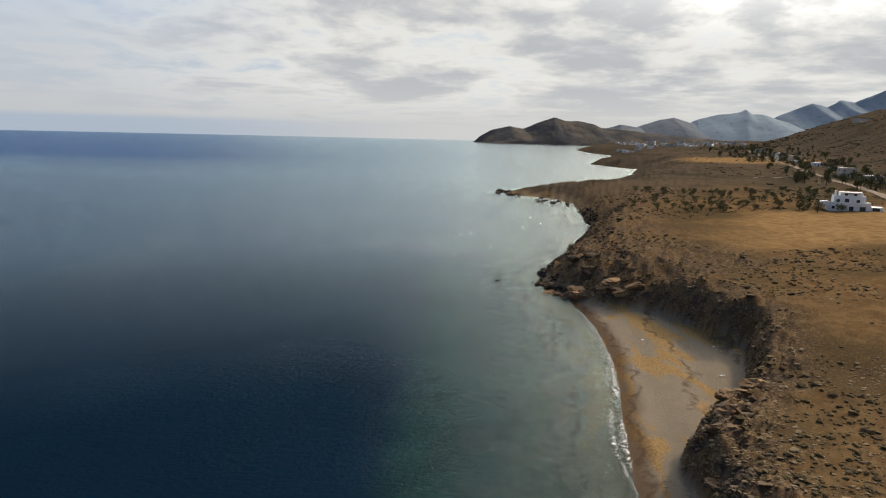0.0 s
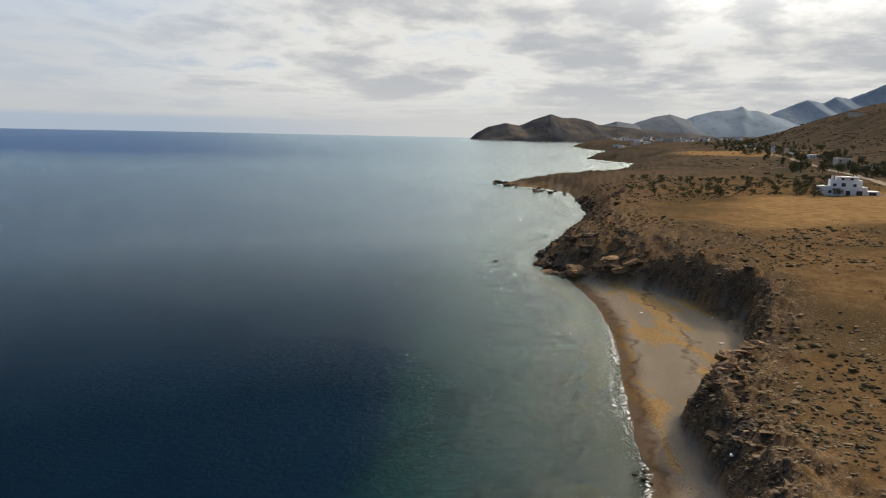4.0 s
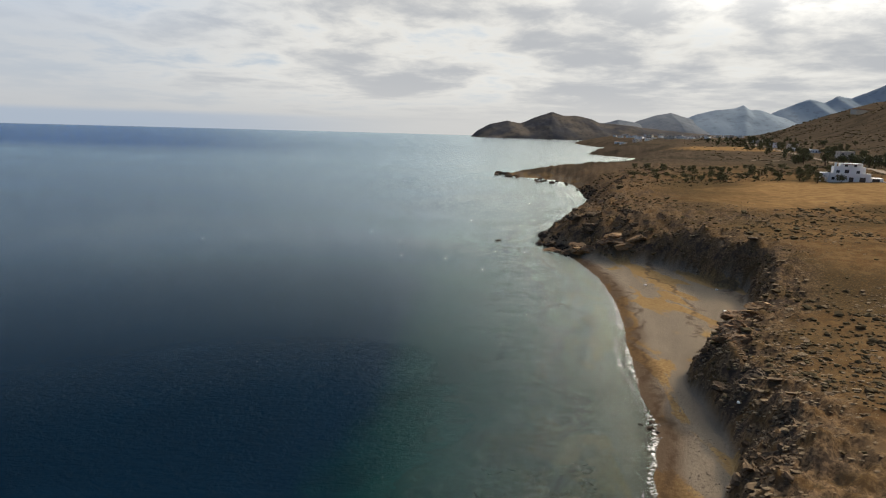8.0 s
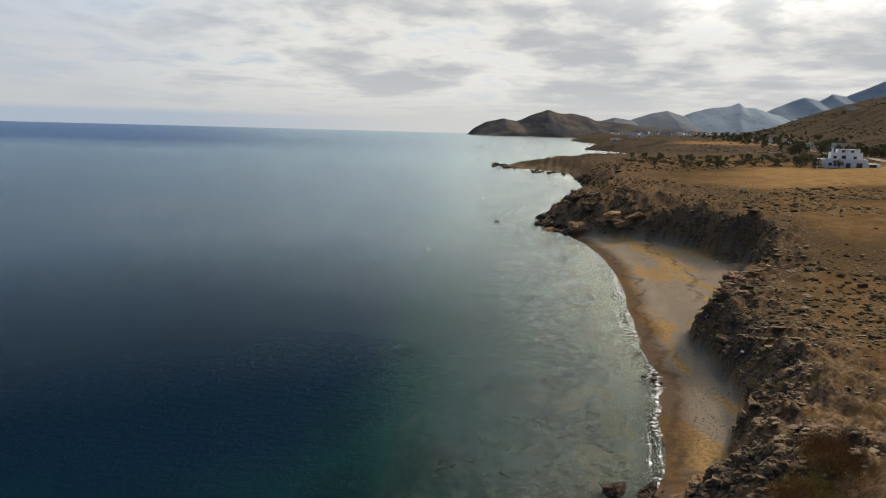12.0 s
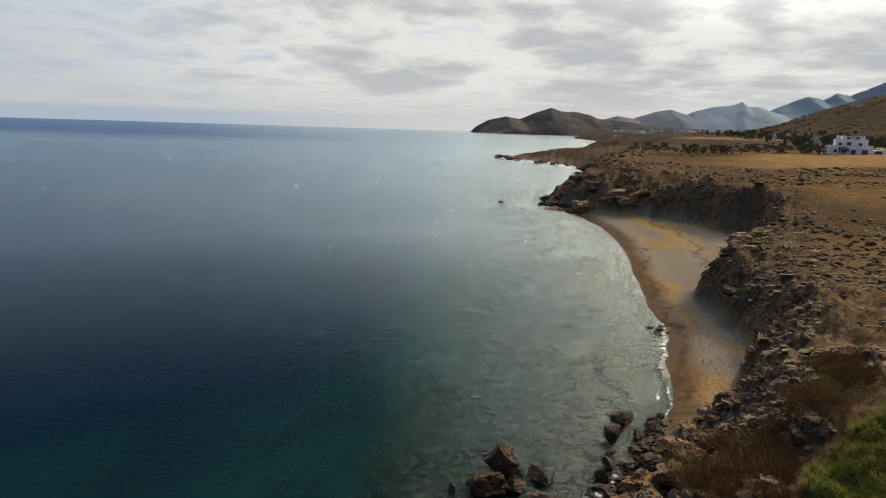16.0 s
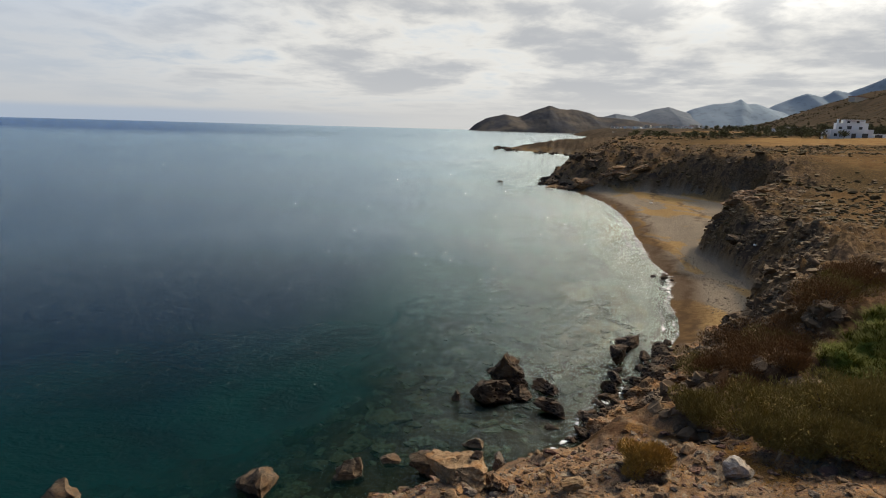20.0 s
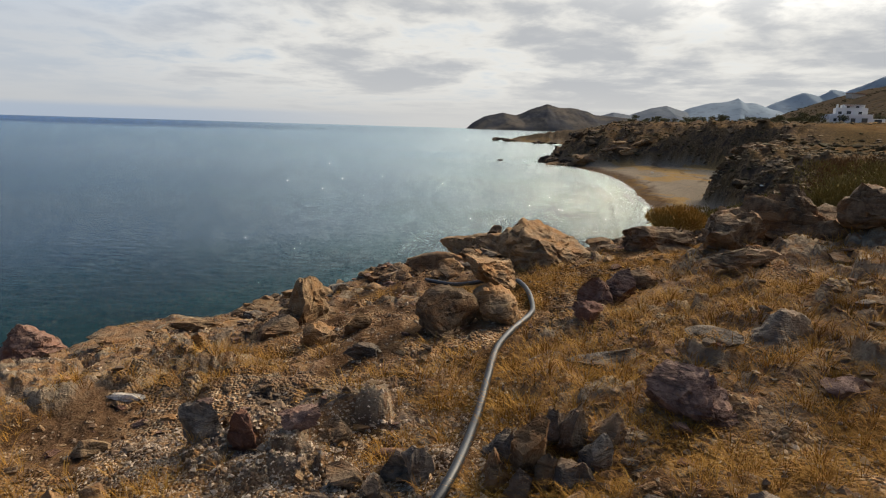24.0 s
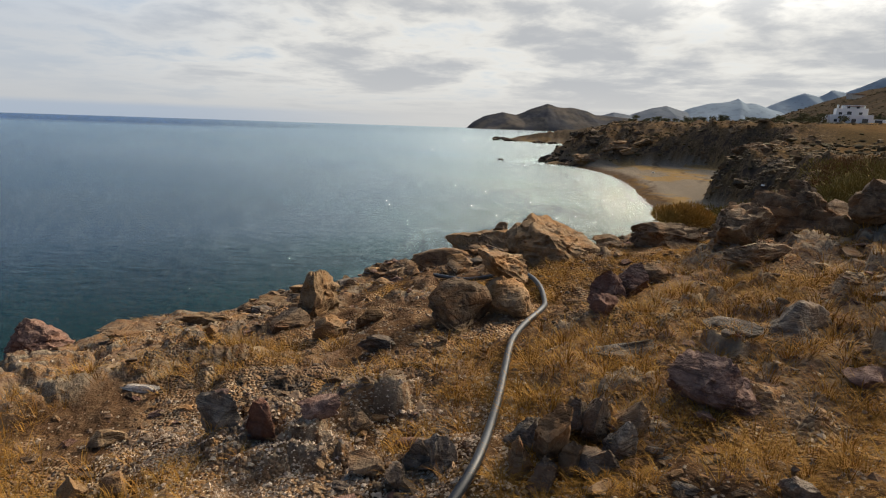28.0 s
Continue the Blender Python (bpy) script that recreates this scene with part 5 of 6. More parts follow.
v, f = spread([blades(r2, 15, 1.0, 1.5, 0.026) for _ in range(5)], np.stack([x, y, heights(x, y)], -1), np.stack([w, w, w * 0.55], -1), rng.uniform(0, 6.3, len(x)), rng)
stuff("green_grass", "lush green grass on the slope above the gully", "grass", v, f, "green_grass")

# ---- scrub and stones on the plateau, broken rock on the cliffs ----
def plateau_places(n, rng, y0, y1, lo, hi):
    y = y0 + (y1 - y0) * rng.uniform(0, 1, n) ** 1.25
    x = y * rng.uniform(lo, hi, n) + rng.normal(size=n) * 2
    return x, y


x, y = plateau_places(19000, rng, 34, 340, 0.22, 0.8)
z, d1, d2, rise, rocky = land(x, y)
f1 = np.exp(-((x - 165 - 0.2 * (y - 205)) / 90) ** 4 - ((y - 196 - 0.28 * (x - 120)) / 34) ** 4)
keep = (d2 > 1.0) & (f1 < 0.3) & (fbm(x, y, 16, 3, seed=61) + 0.25 * fbm(x, y, 4, 2, seed=62) > rng.uniform(-0.28, 0.42, len(x)))
x, y, z = x[keep], y[keep], z[keep]
w = (rng.gamma(1.8, 0.13, len(x)) + 0.12) * (1 + y / 350)
low = []
for k, (v, f) in enumerate(stones(82, 6, 1, 0.62)):
    lv, lf = leaves(np.random.default_rng(80 + k), 14, 0.09, 0.55, 0.5)
    low.append((np.concatenate([v * 0.9, lv]), np.concatenate([f, lf + len(v)])))
v, f = spread(low, np.stack([x, y, z - 0.02], -1), np.stack([w * 1.1, w * 1.1, w * rng.uniform(0.7, 1.1, len(w))], -1), rng.uniform(0, 6.3, len(x)), rng)
stuff("scrub", "low dark thorny scrub dotted over the dry plateau", "scrub", v, f, "scrub")

x, y = plateau_places(17000, rng, 30, 170, 0.2, 0.78)
z, d1, d2, rise, rocky = land(x, y)
keep = (d2 > 0.6) & (fbm(x, y, 11, 3, seed=63) + 0.3 * rocky + 0.35 * (1 - smooth(y, 55, 90)) > rng.uniform(-0.1, 0.6, len(x)))
x, y, z = x[keep], y[keep], z[keep]
w = rng.gamma(1.7, 0.085, len(x)) + 0.08
v, f = spread(stones(71, 9, 1), np.stack([x, y, z], -1), np.stack([w * 1.5, w, w * rng.uniform(0.3, 0.6, len(w))], -1), rng.uniform(-0.4, 0.4, len(x)), rng)
stuff("field_stones", "pale limestone slabs scattered over the plateau", "stones", v, f, "plateau_stone")

x, y = plateau_places(38000, rng, 24, 260, 0.08, 0.62)
z, d1, d2, rise, rocky = land(x, y)
keep = (d2 > 0.1) & (rocky > 0.4) & (rise < 0.97) & (fbm(x, y, 5, 3, seed=64) > rng.uniform(-0.35, 0.45, len(x)))
x, y, z = x[keep], y[keep], z[keep]
w = rng.gamma(1.8, 0.12, len(x)) * (0.8 + y / 200) + 0.1
v, f = spread(stones(72, 10, 2), np.stack([x, y, z - 0.15 * w], -1), np.stack([w * 1.3, w, w * rng.uniform(0.6, 1.2, len(w))], -1), rng.uniform(0, 6.3, len(x)), rng)
stuff("cliff_rock", "broken dark brown rock covering the low cliffs", "rock", v, f, "cliff_stone")

x, y = np.abs(rng.normal(size=9500)) * 150, rng.uniform(330, 1350, 9500)
x = np.interp(y, [330, 459, 632, 1033, 1350], [235, 290, 350, 480, 600]) + (x - 45) * rng.choice([1.0, 1.0, 2.2], len(x))
z, d1, d2, rise, rocky = land(x, y)
keep = (d2 > 8) & (fbm(x, y, 60, 4, 0.6, seed=66) > rng.uniform(-0.35, 0.35, len(x)))
x, y, z = x[keep], y[keep], z[keep]
w = (rng.gamma(2.2, 0.55, len(x)) + 0.6) * (0.5 + y / 1400)
v, f = spread(low, np.stack([x, y, z - 0.1], -1), np.stack([w * 1.2, w * 1.2, w * rng.uniform(0.6, 1.0, len(w))], -1), rng.uniform(0, 6.3, len(x)), rng)
stuff("hill_scrub", "dark olive scrub covering the brown hillside", "scrub", v, f, "scrub")

# broken layered rock on the slope between the point and the cove
x, y = rng.uniform(6.5, 21, 6800), rng.uniform(15, 39, 6800)
z, d1, d2, rise, rocky = land(x, y)
lush = np.exp(-((x - 17.6) / 4.8) ** 4 - ((y - 18.8 - 0.5 * (x - 17)) / 5.6) ** 4)
keep = (d2 > -0.5) & (lush < 0.3) & ((rise < 0.98) | (y < 25)) & (fbm(x, y, 3, 3, seed=69) > rng.uniform(-0.5, 0.3, len(x)))
x, y, z = x[keep], y[keep], z[keep]
w = np.minimum(rng.gamma(1.6, 0.13, len(x)) + 0.09, 0.62)
v, f = spread(stones(84, 9, 2), np.stack([x, y, z - 0.05 * w], -1), np.stack([w * 1.3, w, w * rng.uniform(0.6, 1.0, len(w))], -1), rng.uniform(-0.2, 1.2, len(x)), rng)
stuff("slope_rock", "brown layered rock breaking out of the slope", "rock", v, f, "cliff_stone")
# pale ledges along the crest of the cliffs
x, y = plateau_places(14000, rng, 36, 240, 0.15, 0.62)
z, d1, d2, rise, rocky = land(x, y)
keep = (rise > 0.72) & (rise < 1.0) & (fbm(x, y, 7, 3, seed=67) > rng.uniform(-0.1, 0.5, len(x)))
x, y, z = x[keep], y[keep], z[keep]
w = rng.gamma(1.8, 0.13, len(x)) + 0.1
v, f = spread(stones(78, 9, 2), np.stack([x, y, z - 0.08 * w], -1), np.stack([w * 1.7, w, w * rng.uniform(0.3, 0.55, len(w))], -1), rng.uniform(-0.5, 0.5, len(x)), rng)
stuff("crest_ledges", "pale weathered ledges along the cliff tops", "rock", v, f, "plateau_stone")
# black rock at the foot of the cape
x, y = rng.uniform(20, 75, 13000), rng.uniform(141, 330, 13000)
z, d1, d2, rise, rocky = land(x, y)
keep = (d1 > -1.2) & (d1 < 3.2) & (fbm(x, y, 8, 3, seed=68) > rng.uniform(-0.4, 0.4, len(x)))
x, y, z = x[keep], y[keep], z[keep]
w = rng.gamma(2.2, 0.25, len(x)) + 0.25
v, f = spread(stones(79, 9, 2), np.stack([x, y, np.maximum(z, -0.2) - 0.1 * w], -1), np.stack([w * 1.3, w, w * rng.uniform(0.5, 1.1, len(w))], -1), rng.uniform(0, 6.3, len(x)), rng)
stuff("cape_rocks", "black jagged rocks along the foot of the cape", "rock", v, f, "black_stone")

# boulders on the sea bed and at the waterline
x, y = rng.uniform(-22, 14, 3600), rng.uniform(15, 52, 3600)
z, d1, d2, rise, rocky = land(x, y)
keep = (d1 < 0.6) & (d1 > -15) & (rng.uniform(0, 1, len(x)) < np.exp(d1 / 11))
x, y, z = x[keep], y[keep], z[keep]
w = rng.gamma(2.0, 0.24, len(x)) + 0.15
v, f = spread(stones(73, 8, 1), np.stack([x, y, np.minimum(z - 0.05, -0.1 - 0.34 * w)], -1), np.stack([w * 1.3, w, w * 0.45], -1), rng.uniform(0, 6.3, len(x)), rng)
stuff("sea_bed_stones", "brown weedy boulders on the shallow sea bed", "stones", v, f, "rock_under")
x = rng.uniform(6.4, 14.8, 190) + rng.normal(size=190) * 0.4
y = np.interp(x, [6.4, 8, 11, 13.2, 15], [25.2, 28, 31.3, 35.3, 38]) + rng.normal(size=190) * 0.8
w = rng.gamma(2.0, 0.11, len(x)) + 0.1
v, f = spread(stones(74, 8, 2), np.stack([x, y, np.maximum(heights(x, y), -0.25)], -1), np.stack([w * 1.3, w, w * 0.8], -1), rng.uniform(0, 6.3, len(x)), rng)
stuff("shore_stones", "dark wet stones along the foot of the point", "stones", v, f, "rock_sea")

# shingle at the back of the cove
x, y = rng.uniform(15, 34, 16000), rng.uniform(38, 78, 16000)
z, d1, d2, rise, rocky = land(x, y)
keep = (d1 > 2.5) & (d2 < 0.5) & (fbm(x, y, 6, 2, seed=75) > rng.uniform(-0.3, 0.4, len(x)))
x, y, z = x[keep], y[keep], z[keep]
w = rng.gamma(1.8, 0.035, len(x)) + 0.03
v, f = spread(chips(76, 8), np.stack([x, y, z], -1), np.stack([w * 1.2, w, w * 0.6], -1), rng.uniform(0, 6.3, len(x)), rng)
stuff("shingle", "grey-brown shingle strewn on the beach", "stones", v, f, "shingle")
for k, (x0, y0, w0, turn) in enumerate([(43.8, 93.0, 1.0, 20), (28.2, 55.2, 0.6, 60), (37.5, 112.0, 0.5, 0), (48.0, 106.5, 0.5, 40)]):
    thing("driftwood_board", "bleached white board washed up on the beach", "board", pose(x0, y0, height(x0, y0) + 0.02, 2, 4, turn), box_mesh("driftwood_board", "litter_white", (-w0 / 2, -0.14, 0, w0 / 2, 0.14, 0.12), bevel=0.02), "bleached boards on the beach")

# ---- surf ----
def surf_line(out, wide, seed, first, last):
    pts = np.array(COAST[first:last], float)
    seg = np.hypot(*np.diff(pts, axis=0).T)
    run = np.concatenate([[0], np.cumsum(seg)])
    s = np.arange(0, run[-1], 0.25)
    px, py = np.interp(s, run, pts[:, 0]), np.interp(s, run, pts[:, 1])
    k = np.ones(9) / 9
    px, py = np.convolve(np.pad(px, 4, "edge"), k, "valid"), np.convolve(np.pad(py, 4, "edge"), k, "valid")
    tx, ty = np.gradient(px), np.gradient(py)
    ln = np.hypot(tx, ty)
    nx, ny = -ty / ln, tx / ln
    o = out + 0.9 * fbm(s, s * 0, 8, 5, 0.6, seed=seed)
    w = wide * (0.08 + 3.2 * np.maximum(fbm(s, s * 0 + 5, 7, 4, seed=seed + 1) + 0.12, 0))
    cols = [-1, -0.4, 0.4, 1]
    gx = np.stack([px + nx * (o + w * c) for c in cols], 1)
    gy = np.stack([py + ny * (o + w * c) for c in cols], 1)
    edge = np.tile(np.array([0.0, 1.0, 1.0, 0.0]), (len(s), 1))
    h = np.maximum(heights(gx.ravel(), gy.ravel()).reshape(gx.shape), 0) + 0.05
    return grid_mesh("surf", gx, gy, h, attrs={"edge": edge}, closed=False)


for k, (o, w, a, b) in enumerate([(0.2, 0.38, 15, 32), (1.1, 0.3, 16, 28), (0.6, 0.22, 5, 14)]):
    me = surf_line(o, w, 90 + 3 * k, a, b)
    me.materials.append(MAT["foam"])
    tagged(new("surf", me), "thin white foam of small waves along the shore", "surf", kind="stuff")

# ---- trees ----
def tree(seed, tall, wide, mat="tree_leaf", count=520):
    r = np.random.default_rng(seed)
    base = thing("tree", "dark olive-green tree on the dry plain", "tree", Matrix())
    sv, sf, n0 = [], [], 0

    def limb(p, q, r0, r1):
        nonlocal n0
        for j in range(4):
            c, rad = p + (q - p) * j / 3, r0 + (r1 - r0) * j / 3
            for k in range(6):
                sv.append((c[0] + rad * math.cos(k * 1.047), c[1] + rad * math.sin(k * 1.047), c[2]))
        for j in range(3):
            for k in range(6):
                a0, b0 = n0 + j * 6 + k, n0 + j * 6 + (k + 1) % 6
                sf.extend([(a0, b0, b0 + 6), (a0, b0 + 6, a0 + 6)])
        n0 += 24

    fork = np.array([0.1 * wide * r.normal(), 0.1 * wide * r.normal(), tall * 0.38])
    limb(np.array([0, 0, -0.2]), fork, 0.05 * tall, 0.03 * tall)
    for _ in range(5):
        a = r.uniform(0, 6.3)
        limb(fork, fork + np.array([math.cos(a) * wide * 0.3, math.sin(a) * wide * 0.3, tall * r.uniform(0.2, 0.42)]), 0.025 * tall, 0.008 * tall)
    part("trunk", joined("trunk", np.array(sv), np.array(sf), "bark"), base)
    v, f = leaves(r, count, 0.06, 1.0, 0.3, 17)
    v = v * np.array([wide, wide, tall * 0.85]) + np.array([0, 0, tall * 0.52])
    part("crown", joined("crown", v, f, mat), base)
    return base


protos = [tree(400 + k, t, w0) for k, (t, w0) in enumerate([(3.0, 3.6), (3.6, 3.4), (2.4, 3.4), (6.0, 5.2), (7.5, 5.0), (5.0, 6.0)])]
used = set()


def put_tree(k, x, y, scale, group):
    m = Matrix.LocRotScale((x, y, height(x, y)), Euler((0, 0, rng.uniform(0, 6.3))), (scale, scale, scale))
    if k not in used:
        used.add(k)
        ob = protos[k]
        ob.matrix_world = m
    else:
        ob = copy_thing(protos[k], Matrix.Translation(m.translation) @ m.to_quaternion().to_matrix().to_4x4())
        ob.scale = (scale, scale, scale)
    tagged(ob, group=group)
    return ob


grove = [(143, 297), (165, 312), (130, 232), (133, 226), (126, 240), (141, 226)]
for x0, y0 in grove:
    put_tree(int(rng.integers(0, 3)), x0, y0, 1.2, "trees round the villa")
for _ in range(110):
    y0 = rng.uniform(228, 322)
    put_tree(int(rng.integers(0, 3)), y0 * rng.uniform(0.29, 0.64), y0, rng.uniform(0.45, 1.0), "scattered grove before the plain")
line = [(215, 320), (227, 346), (269, 448), (347, 646), (485, 1027), (571, 1306)]
for k in range(190):
    u = (k / 189) ** 1.25 * 1030
    y0 = 320 + u * 0.96
    x0 = np.interp(y0, [p[1] for p in line], [p[0] for p in line]) + rng.normal() * (9 + y0 * 0.022)
    put_tree(3 + int(rng.integers(0, 3)), float(x0), float(y0), rng.uniform(0.7, 1.25), "trees along the road")

# ---- houses ----
def house(name, label, w, d, h, wall, roof_mat, seed, storeys=1):
    r = np.random.default_rng(seed)
    base = thing(name, label, "house", Matrix())
    part("wall", box_mesh("wall", wall, (-w / 2, -d / 2, -1.5, w / 2, d / 2, h)), base)
    part("roof", box_mesh("roof", roof_mat, (-w / 2 - 0.25, -d / 2 - 0.25, h, w / 2 + 0.25, d / 2 + 0.25, h + 0.3)), base)
    part("door", box_mesh("door", "window_dark", (-0.5, -d / 2 - 0.06, 0, 0.5, -d / 2 + 0.02, 2.1)), base)
    glass = box_mesh("window", "window_dark", (-0.6, -0.06, 0, 0.6, 0.04, 1.2))
    for s in range(storeys):
        for x0 in (-w * 0.32, w * 0.32):
            part("window", glass, base, m=pose(x0, -d / 2 - 0.003, 0.9 + 2.9 * s))
            part("window", glass, base, m=pose(w / 2 * (1 if x0 > 0 else -1) + 0.003 * np.sign(x0), 0, 0.9 + 2.9 * s, 0, 0, 90 if x0 > 0 else -90))
    return base


villas = [house("house", "small white flat-roofed house", 9, 8, 3.3, "white_paint", "white_paint", 1), house("house", "cream two-storey house in the distant village", 10, 9, 6.2, "cream_paint", "cream_paint", 2, 2),
          house("house", "white house with a red tiled roof", 11, 8, 3.6, "white_paint", "roof_tile", 3)]
first = [True] * 3


def put_house(k, x, y, scale, group, turn):
    z0 = height(x, y)
    if first[k]:
        first[k] = False
        ob = villas[k]
        ob.matrix_world = pose(x, y, z0, 0, 0, turn)
    else:
        ob = copy_thing(villas[k], pose(x, y, z0, 0, 0, turn))
    ob.scale = (scale, scale, scale)
    tagged(ob, group=group)


for k in range(13):
    y0 = 330 + k * 62 + rng.uniform(-15, 15)
    x0 = np.interp(y0, [p[1] for p in line], [p[0] for p in line]) + rng.uniform(4, 26)
    put_house([0, 0, 1, 2][k % 4], float(x0), float(y0), 0.9, "houses along the road", rng.uniform(-40, 20))
for k in range(74):
    y0 = rng.uniform(1350, 2250)
    x0 = y0 * rng.uniform(0.26, 0.46)
    if height(x0, y0) < 6:
        x0 += 120
    put_house(int(rng.integers(0, 3)), float(x0), float(y0), rng.uniform(0.9, 1.5), "houses of the distant village", rng.uniform(-60, 60))


def villa():
    """The white villa: stepped storeys, terrace walls, shaded roof terrace, garage."""
    base = thing("villa", "white stepped two-storey villa with a shaded roof terrace", "villa", pose(146.5, 231, height(146.5, 231) - 0.2, 0, 0, -22))
    base.scale = (0.76, 0.76, 0.82)
    W = "white_paint"
    part("ground_floor", box_mesh("ground_floor", W, (-8.6, -4, -1.5, 8.6, 5, 3.1)), base)
    part("upper_floor", box_mesh("upper_floor", W, (-6.4, -2, 3.1, 6.6, 5, 6.0)), base)
    part("roof_room", box_mesh("roof_room", W, (-3.6, 0, 6.0, 5.6, 5, 8.1)), base)
    part("terrace_parapet", box_mesh("terrace_parapet", W, (-8.6, -4, 3.1, 8.6, -3.75, 3.95), (-8.6, -3.75, 3.1, -8.35, 5, 3.95), (8.35, -3.75, 3.1, 8.6, 5, 3.95)), base)
    part("roof_parapet", box_mesh("roof_parapet", W, (-6.4, -2, 6.0, 6.6, -1.78, 6.7), (-6.4, -1.78, 6.0, -6.18, 5, 6.7), (6.38, -1.78, 6.0, 6.6, 5, 6.7)), base)
    part("sunshade", box_mesh("sunshade", "shade_cloth", (-2.6, -1.4, 7.55, 4.8, 0, 7.75)), base, "dusty red-brown sunshade")
    for x0 in (-2.5, 1.1, 4.7):
        part("post", box_mesh("post", W, (x0 - 0.08, -1.35, 6.0, x0 + 0.08, -1.2, 7.55)), base)
    part("garage", box_mesh("garage", W, (8.6, -2.5, -1.5, 14.0, 4, 2.2)), base)
    part("garden_wall", box_mesh("garden_wall", W, (13.8, -3, -1.5, 19.0, -2.7, 1.0)), base)
    part("chimney", box_mesh("chimney", W, (-5.4, 3.4, 6.0, -4.6, 4.2, 8.4)), base)
    part("wing", box_mesh("wing", W, (-11.4, -1, 1.6, -8.6, 3.5, 3.8), (-11.4, -1, -1.5, -11.1, 3.5, 1.6)), base)
    for x0, z0, w0, h0, y0 in [(-6.6, 0.9, 1.3, 1.2, -4), (-3.2, 0.9, 1.3, 1.2, -4), (0.8, 0.0, 1.8, 2.2, -4), (5.4, 0.0, 2.4, 2.3, -4), (-4.6, 3.7, 1.4, 1.4, -2), (-1.0, 3.3, 1.8, 2.1, -2), (3.6, 3.7, 1.4, 1.4, -2),
                               (-1.2, 6.6, 1.2, 1.1, 0), (2.6, 6.6, 1.2, 1.1, 0)]:
        win = part("window", box_mesh("window", "window_dark", (x0 - w0 / 2, y0 - 0.04, z0, x0 + w0 / 2, y0 + 0.02, z0 + h0)), base, "dark window opening")
        part("sill", box_mesh("sill", W, (x0 - w0 / 2 - 0.1, y0 - 0.16, z0 - 0.12, x0 + w0 / 2 + 0.1, y0 - 0.003, z0 - 0.004)), win)
    part("garage_door", box_mesh("garage_door", "window_dark", (9.6, -2.55, 0, 12.6, -2.49, 1.9)), base)


villa()
x0, y0 = 700.0, 1085.0
hut = thing("hilltop_building", "long low building on the crest of the hill", "building", pose(x0, y0, height(x0, y0), 0, 0, 30))
part("wall", box_mesh("wall", "cream_paint", (-34, -5, -4, 34, 5, 4.0)), hut)
part("roof", box_mesh("roof", "roof_tile", (-35, -6, 4.0, 35, 6, 4.8)), hut)


def strip(name, label, pts, wide, mat):
    run = np.linspace(0, len(pts) - 1, 160)
    px, py = np.interp(run, range(len(pts)), [p[0] for p in pts]), np.interp(run, range(len(pts)), [p[1] for p in pts])
    tx, ty = np.gradient(px), np.gradient(py)
    ln = np.hypot(tx, ty)
    gx = np.stack([px + c * wide / 2 * ty / ln for c in (-1, 0, 1)], 1)
    gy = np.stack([py - c * wide / 2 * tx / ln for c in (-1, 0, 1)], 1)
    me = grid_mesh(name, gx, gy, heights(gx.ravel(), gy.ravel()).reshape(gx.shape) + 0.35, closed=False)
    me.materials.append(MAT[mat])
    tagged(new(name, me), label, "road", kind="structure")


strip("road", "pale dusty road along the foot of the hill", [(180, 250), (215, 330), (262, 448), (300, 545), (340, 646), (480, 1027)], 4.0, "dirt_road")
strip("track", "pale dirt track across the plain", [(262, 455), (235, 440), (205, 425)], 4.0, "dirt_road")

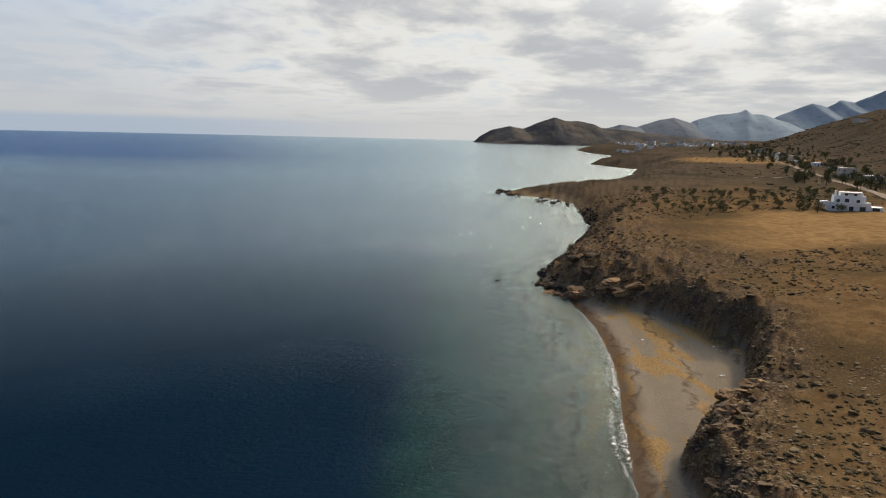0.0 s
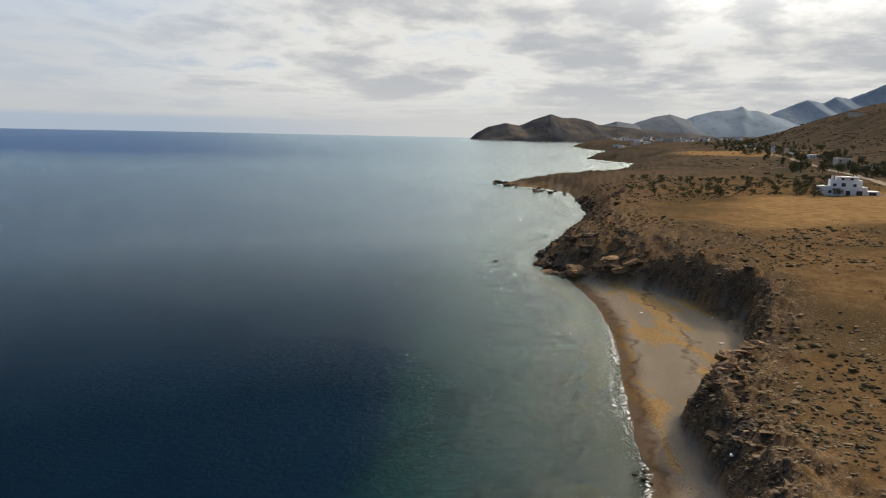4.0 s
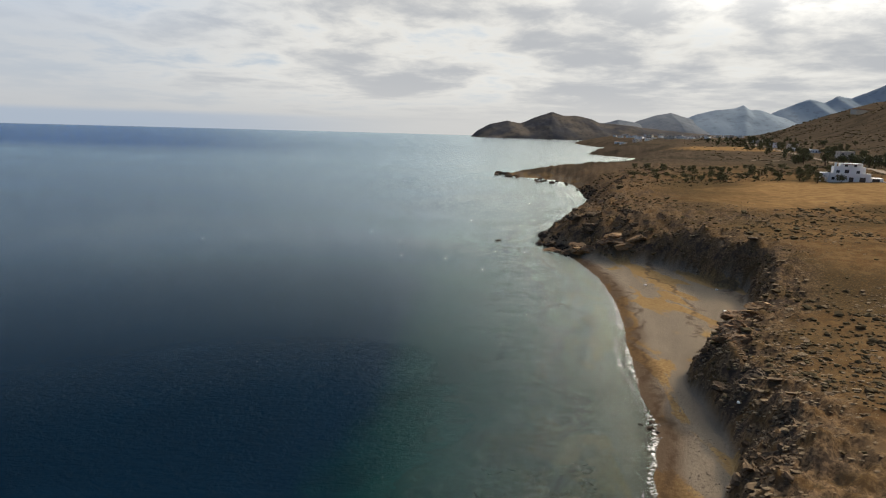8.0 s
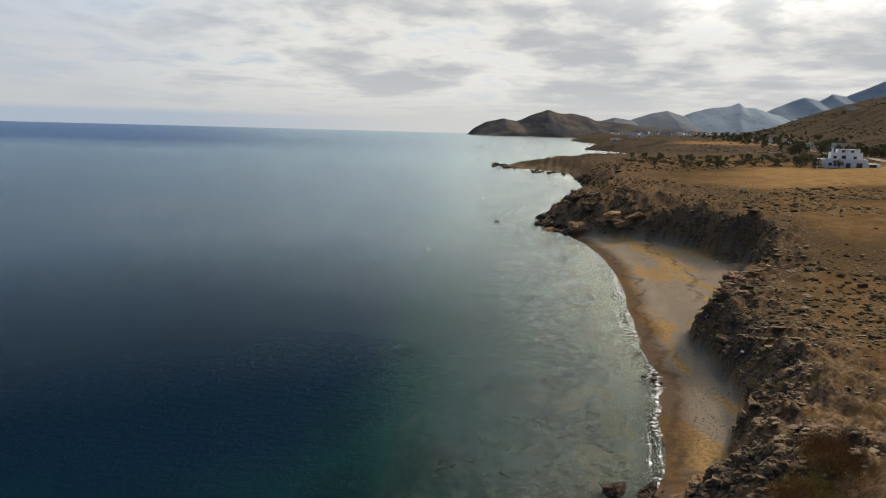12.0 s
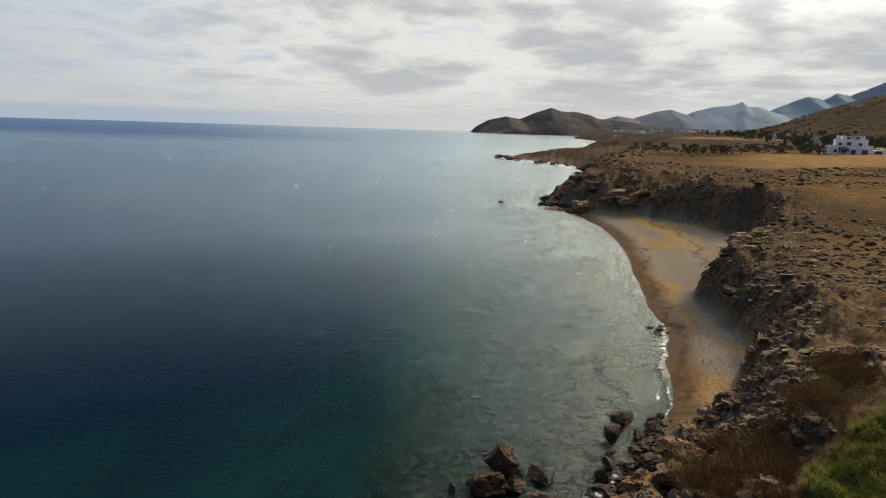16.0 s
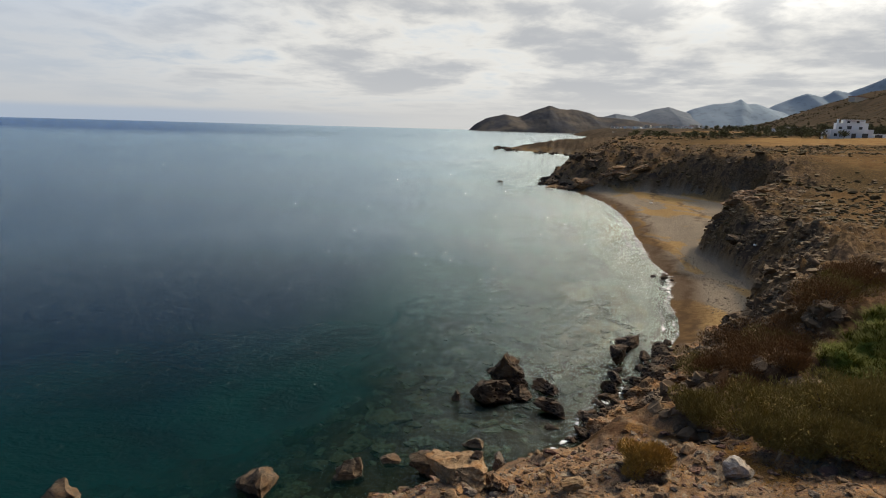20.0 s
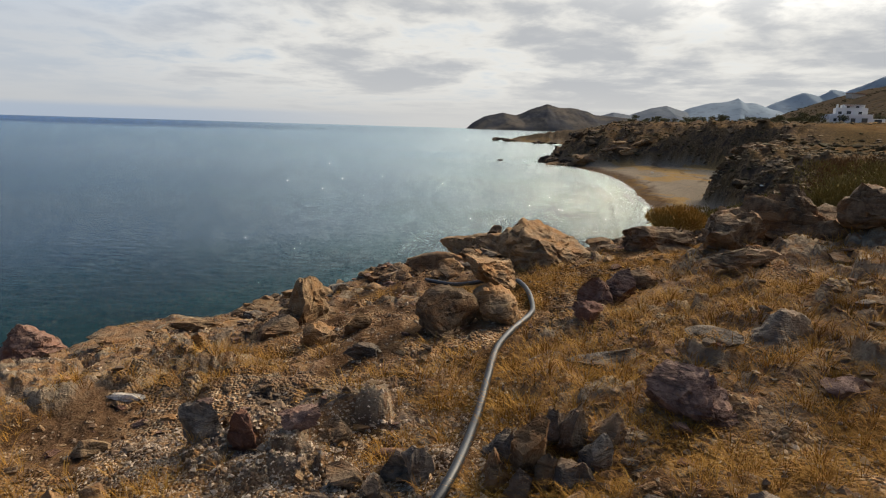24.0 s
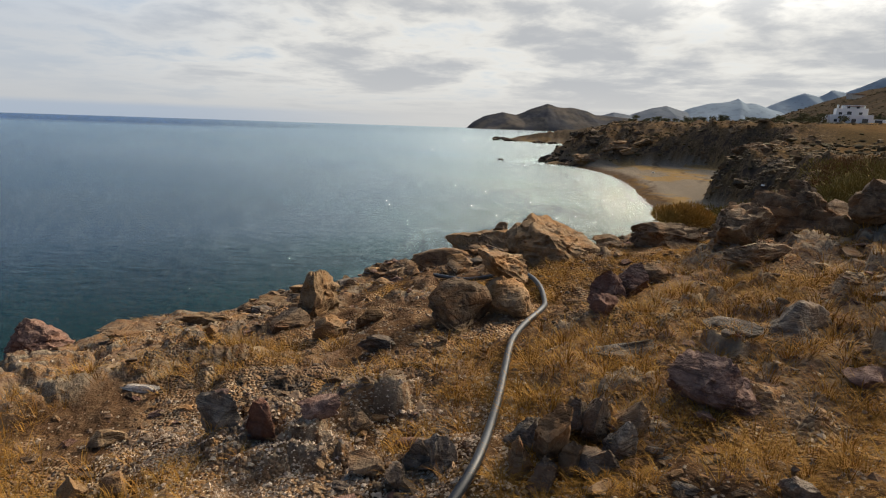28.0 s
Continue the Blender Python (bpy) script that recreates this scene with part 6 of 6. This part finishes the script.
# ---- headland and mountains ----
def ridge(name, label, profile, y0, deep, mat, seed, rough, grow=1.0):
    """A range whose crest follows a profile of (x, z)."""
    px, pz = [p[0] * grow for p in profile], [p[1] * grow for p in profile]
    xs, vs = np.linspace(px[0], px[-1], 280), np.linspace(0, 1, 36)
    gx, gv = np.meshgrid(xs, vs, indexing="ij")
    gy = y0 + (gv - 0.55) * deep + deep * 0.12 * fbm(gx, gv * deep, deep * 0.6, 3, seed=seed)
    # spurs run down from a softened crest line
    line_x = np.linspace(px[0], px[-1], 600)
    soft = np.convolve(np.pad(np.interp(line_x, px, pz), 3, "edge"), np.hanning(9)[1:-1] / np.hanning(9).sum(), "valid")
    away = np.clip(np.abs(gv - 0.55) * 2.2, 0, 1)
    crest = np.interp(gx + away * deep * 0.35 * fbm(gx, gy, deep * 1.1, 4, 0.5, seed=seed + 2), line_x, soft)
    crest = crest * (1 + 0.045 * fbm(gx, gx * 0, deep * 0.22, 4, 0.55, seed=seed + 3))
    form = np.clip(np.where(gv < 0.55, gv / 0.55, (1 - gv) / 0.45), 0, 1) ** 0.8
    gz = crest * form * (1 + rough * fbm(gx, gy, deep * 0.35, 5, 0.55, seed=seed + 1) * (1.15 - form)) - 3 * (1 - form)
    me = grid_mesh(name, gx, gy, gz, closed=False)
    me.materials.append(MAT[mat])
    return tagged(new(name, me), label, "hill", kind="structure")


ridge("headland", "brown rocky headland across the bay", [(146, 0), (156, 12), (182, 36), (245, 70), (340, 95), (420, 82), (499, 116), (593, 146), (657, 132), (753, 128), (818, 117), (867, 99), (979, 86), (1140, 75), (1301, 63), (1494, 48), (1700, 30)], 3650, 500, "headland", 5, 0.5)
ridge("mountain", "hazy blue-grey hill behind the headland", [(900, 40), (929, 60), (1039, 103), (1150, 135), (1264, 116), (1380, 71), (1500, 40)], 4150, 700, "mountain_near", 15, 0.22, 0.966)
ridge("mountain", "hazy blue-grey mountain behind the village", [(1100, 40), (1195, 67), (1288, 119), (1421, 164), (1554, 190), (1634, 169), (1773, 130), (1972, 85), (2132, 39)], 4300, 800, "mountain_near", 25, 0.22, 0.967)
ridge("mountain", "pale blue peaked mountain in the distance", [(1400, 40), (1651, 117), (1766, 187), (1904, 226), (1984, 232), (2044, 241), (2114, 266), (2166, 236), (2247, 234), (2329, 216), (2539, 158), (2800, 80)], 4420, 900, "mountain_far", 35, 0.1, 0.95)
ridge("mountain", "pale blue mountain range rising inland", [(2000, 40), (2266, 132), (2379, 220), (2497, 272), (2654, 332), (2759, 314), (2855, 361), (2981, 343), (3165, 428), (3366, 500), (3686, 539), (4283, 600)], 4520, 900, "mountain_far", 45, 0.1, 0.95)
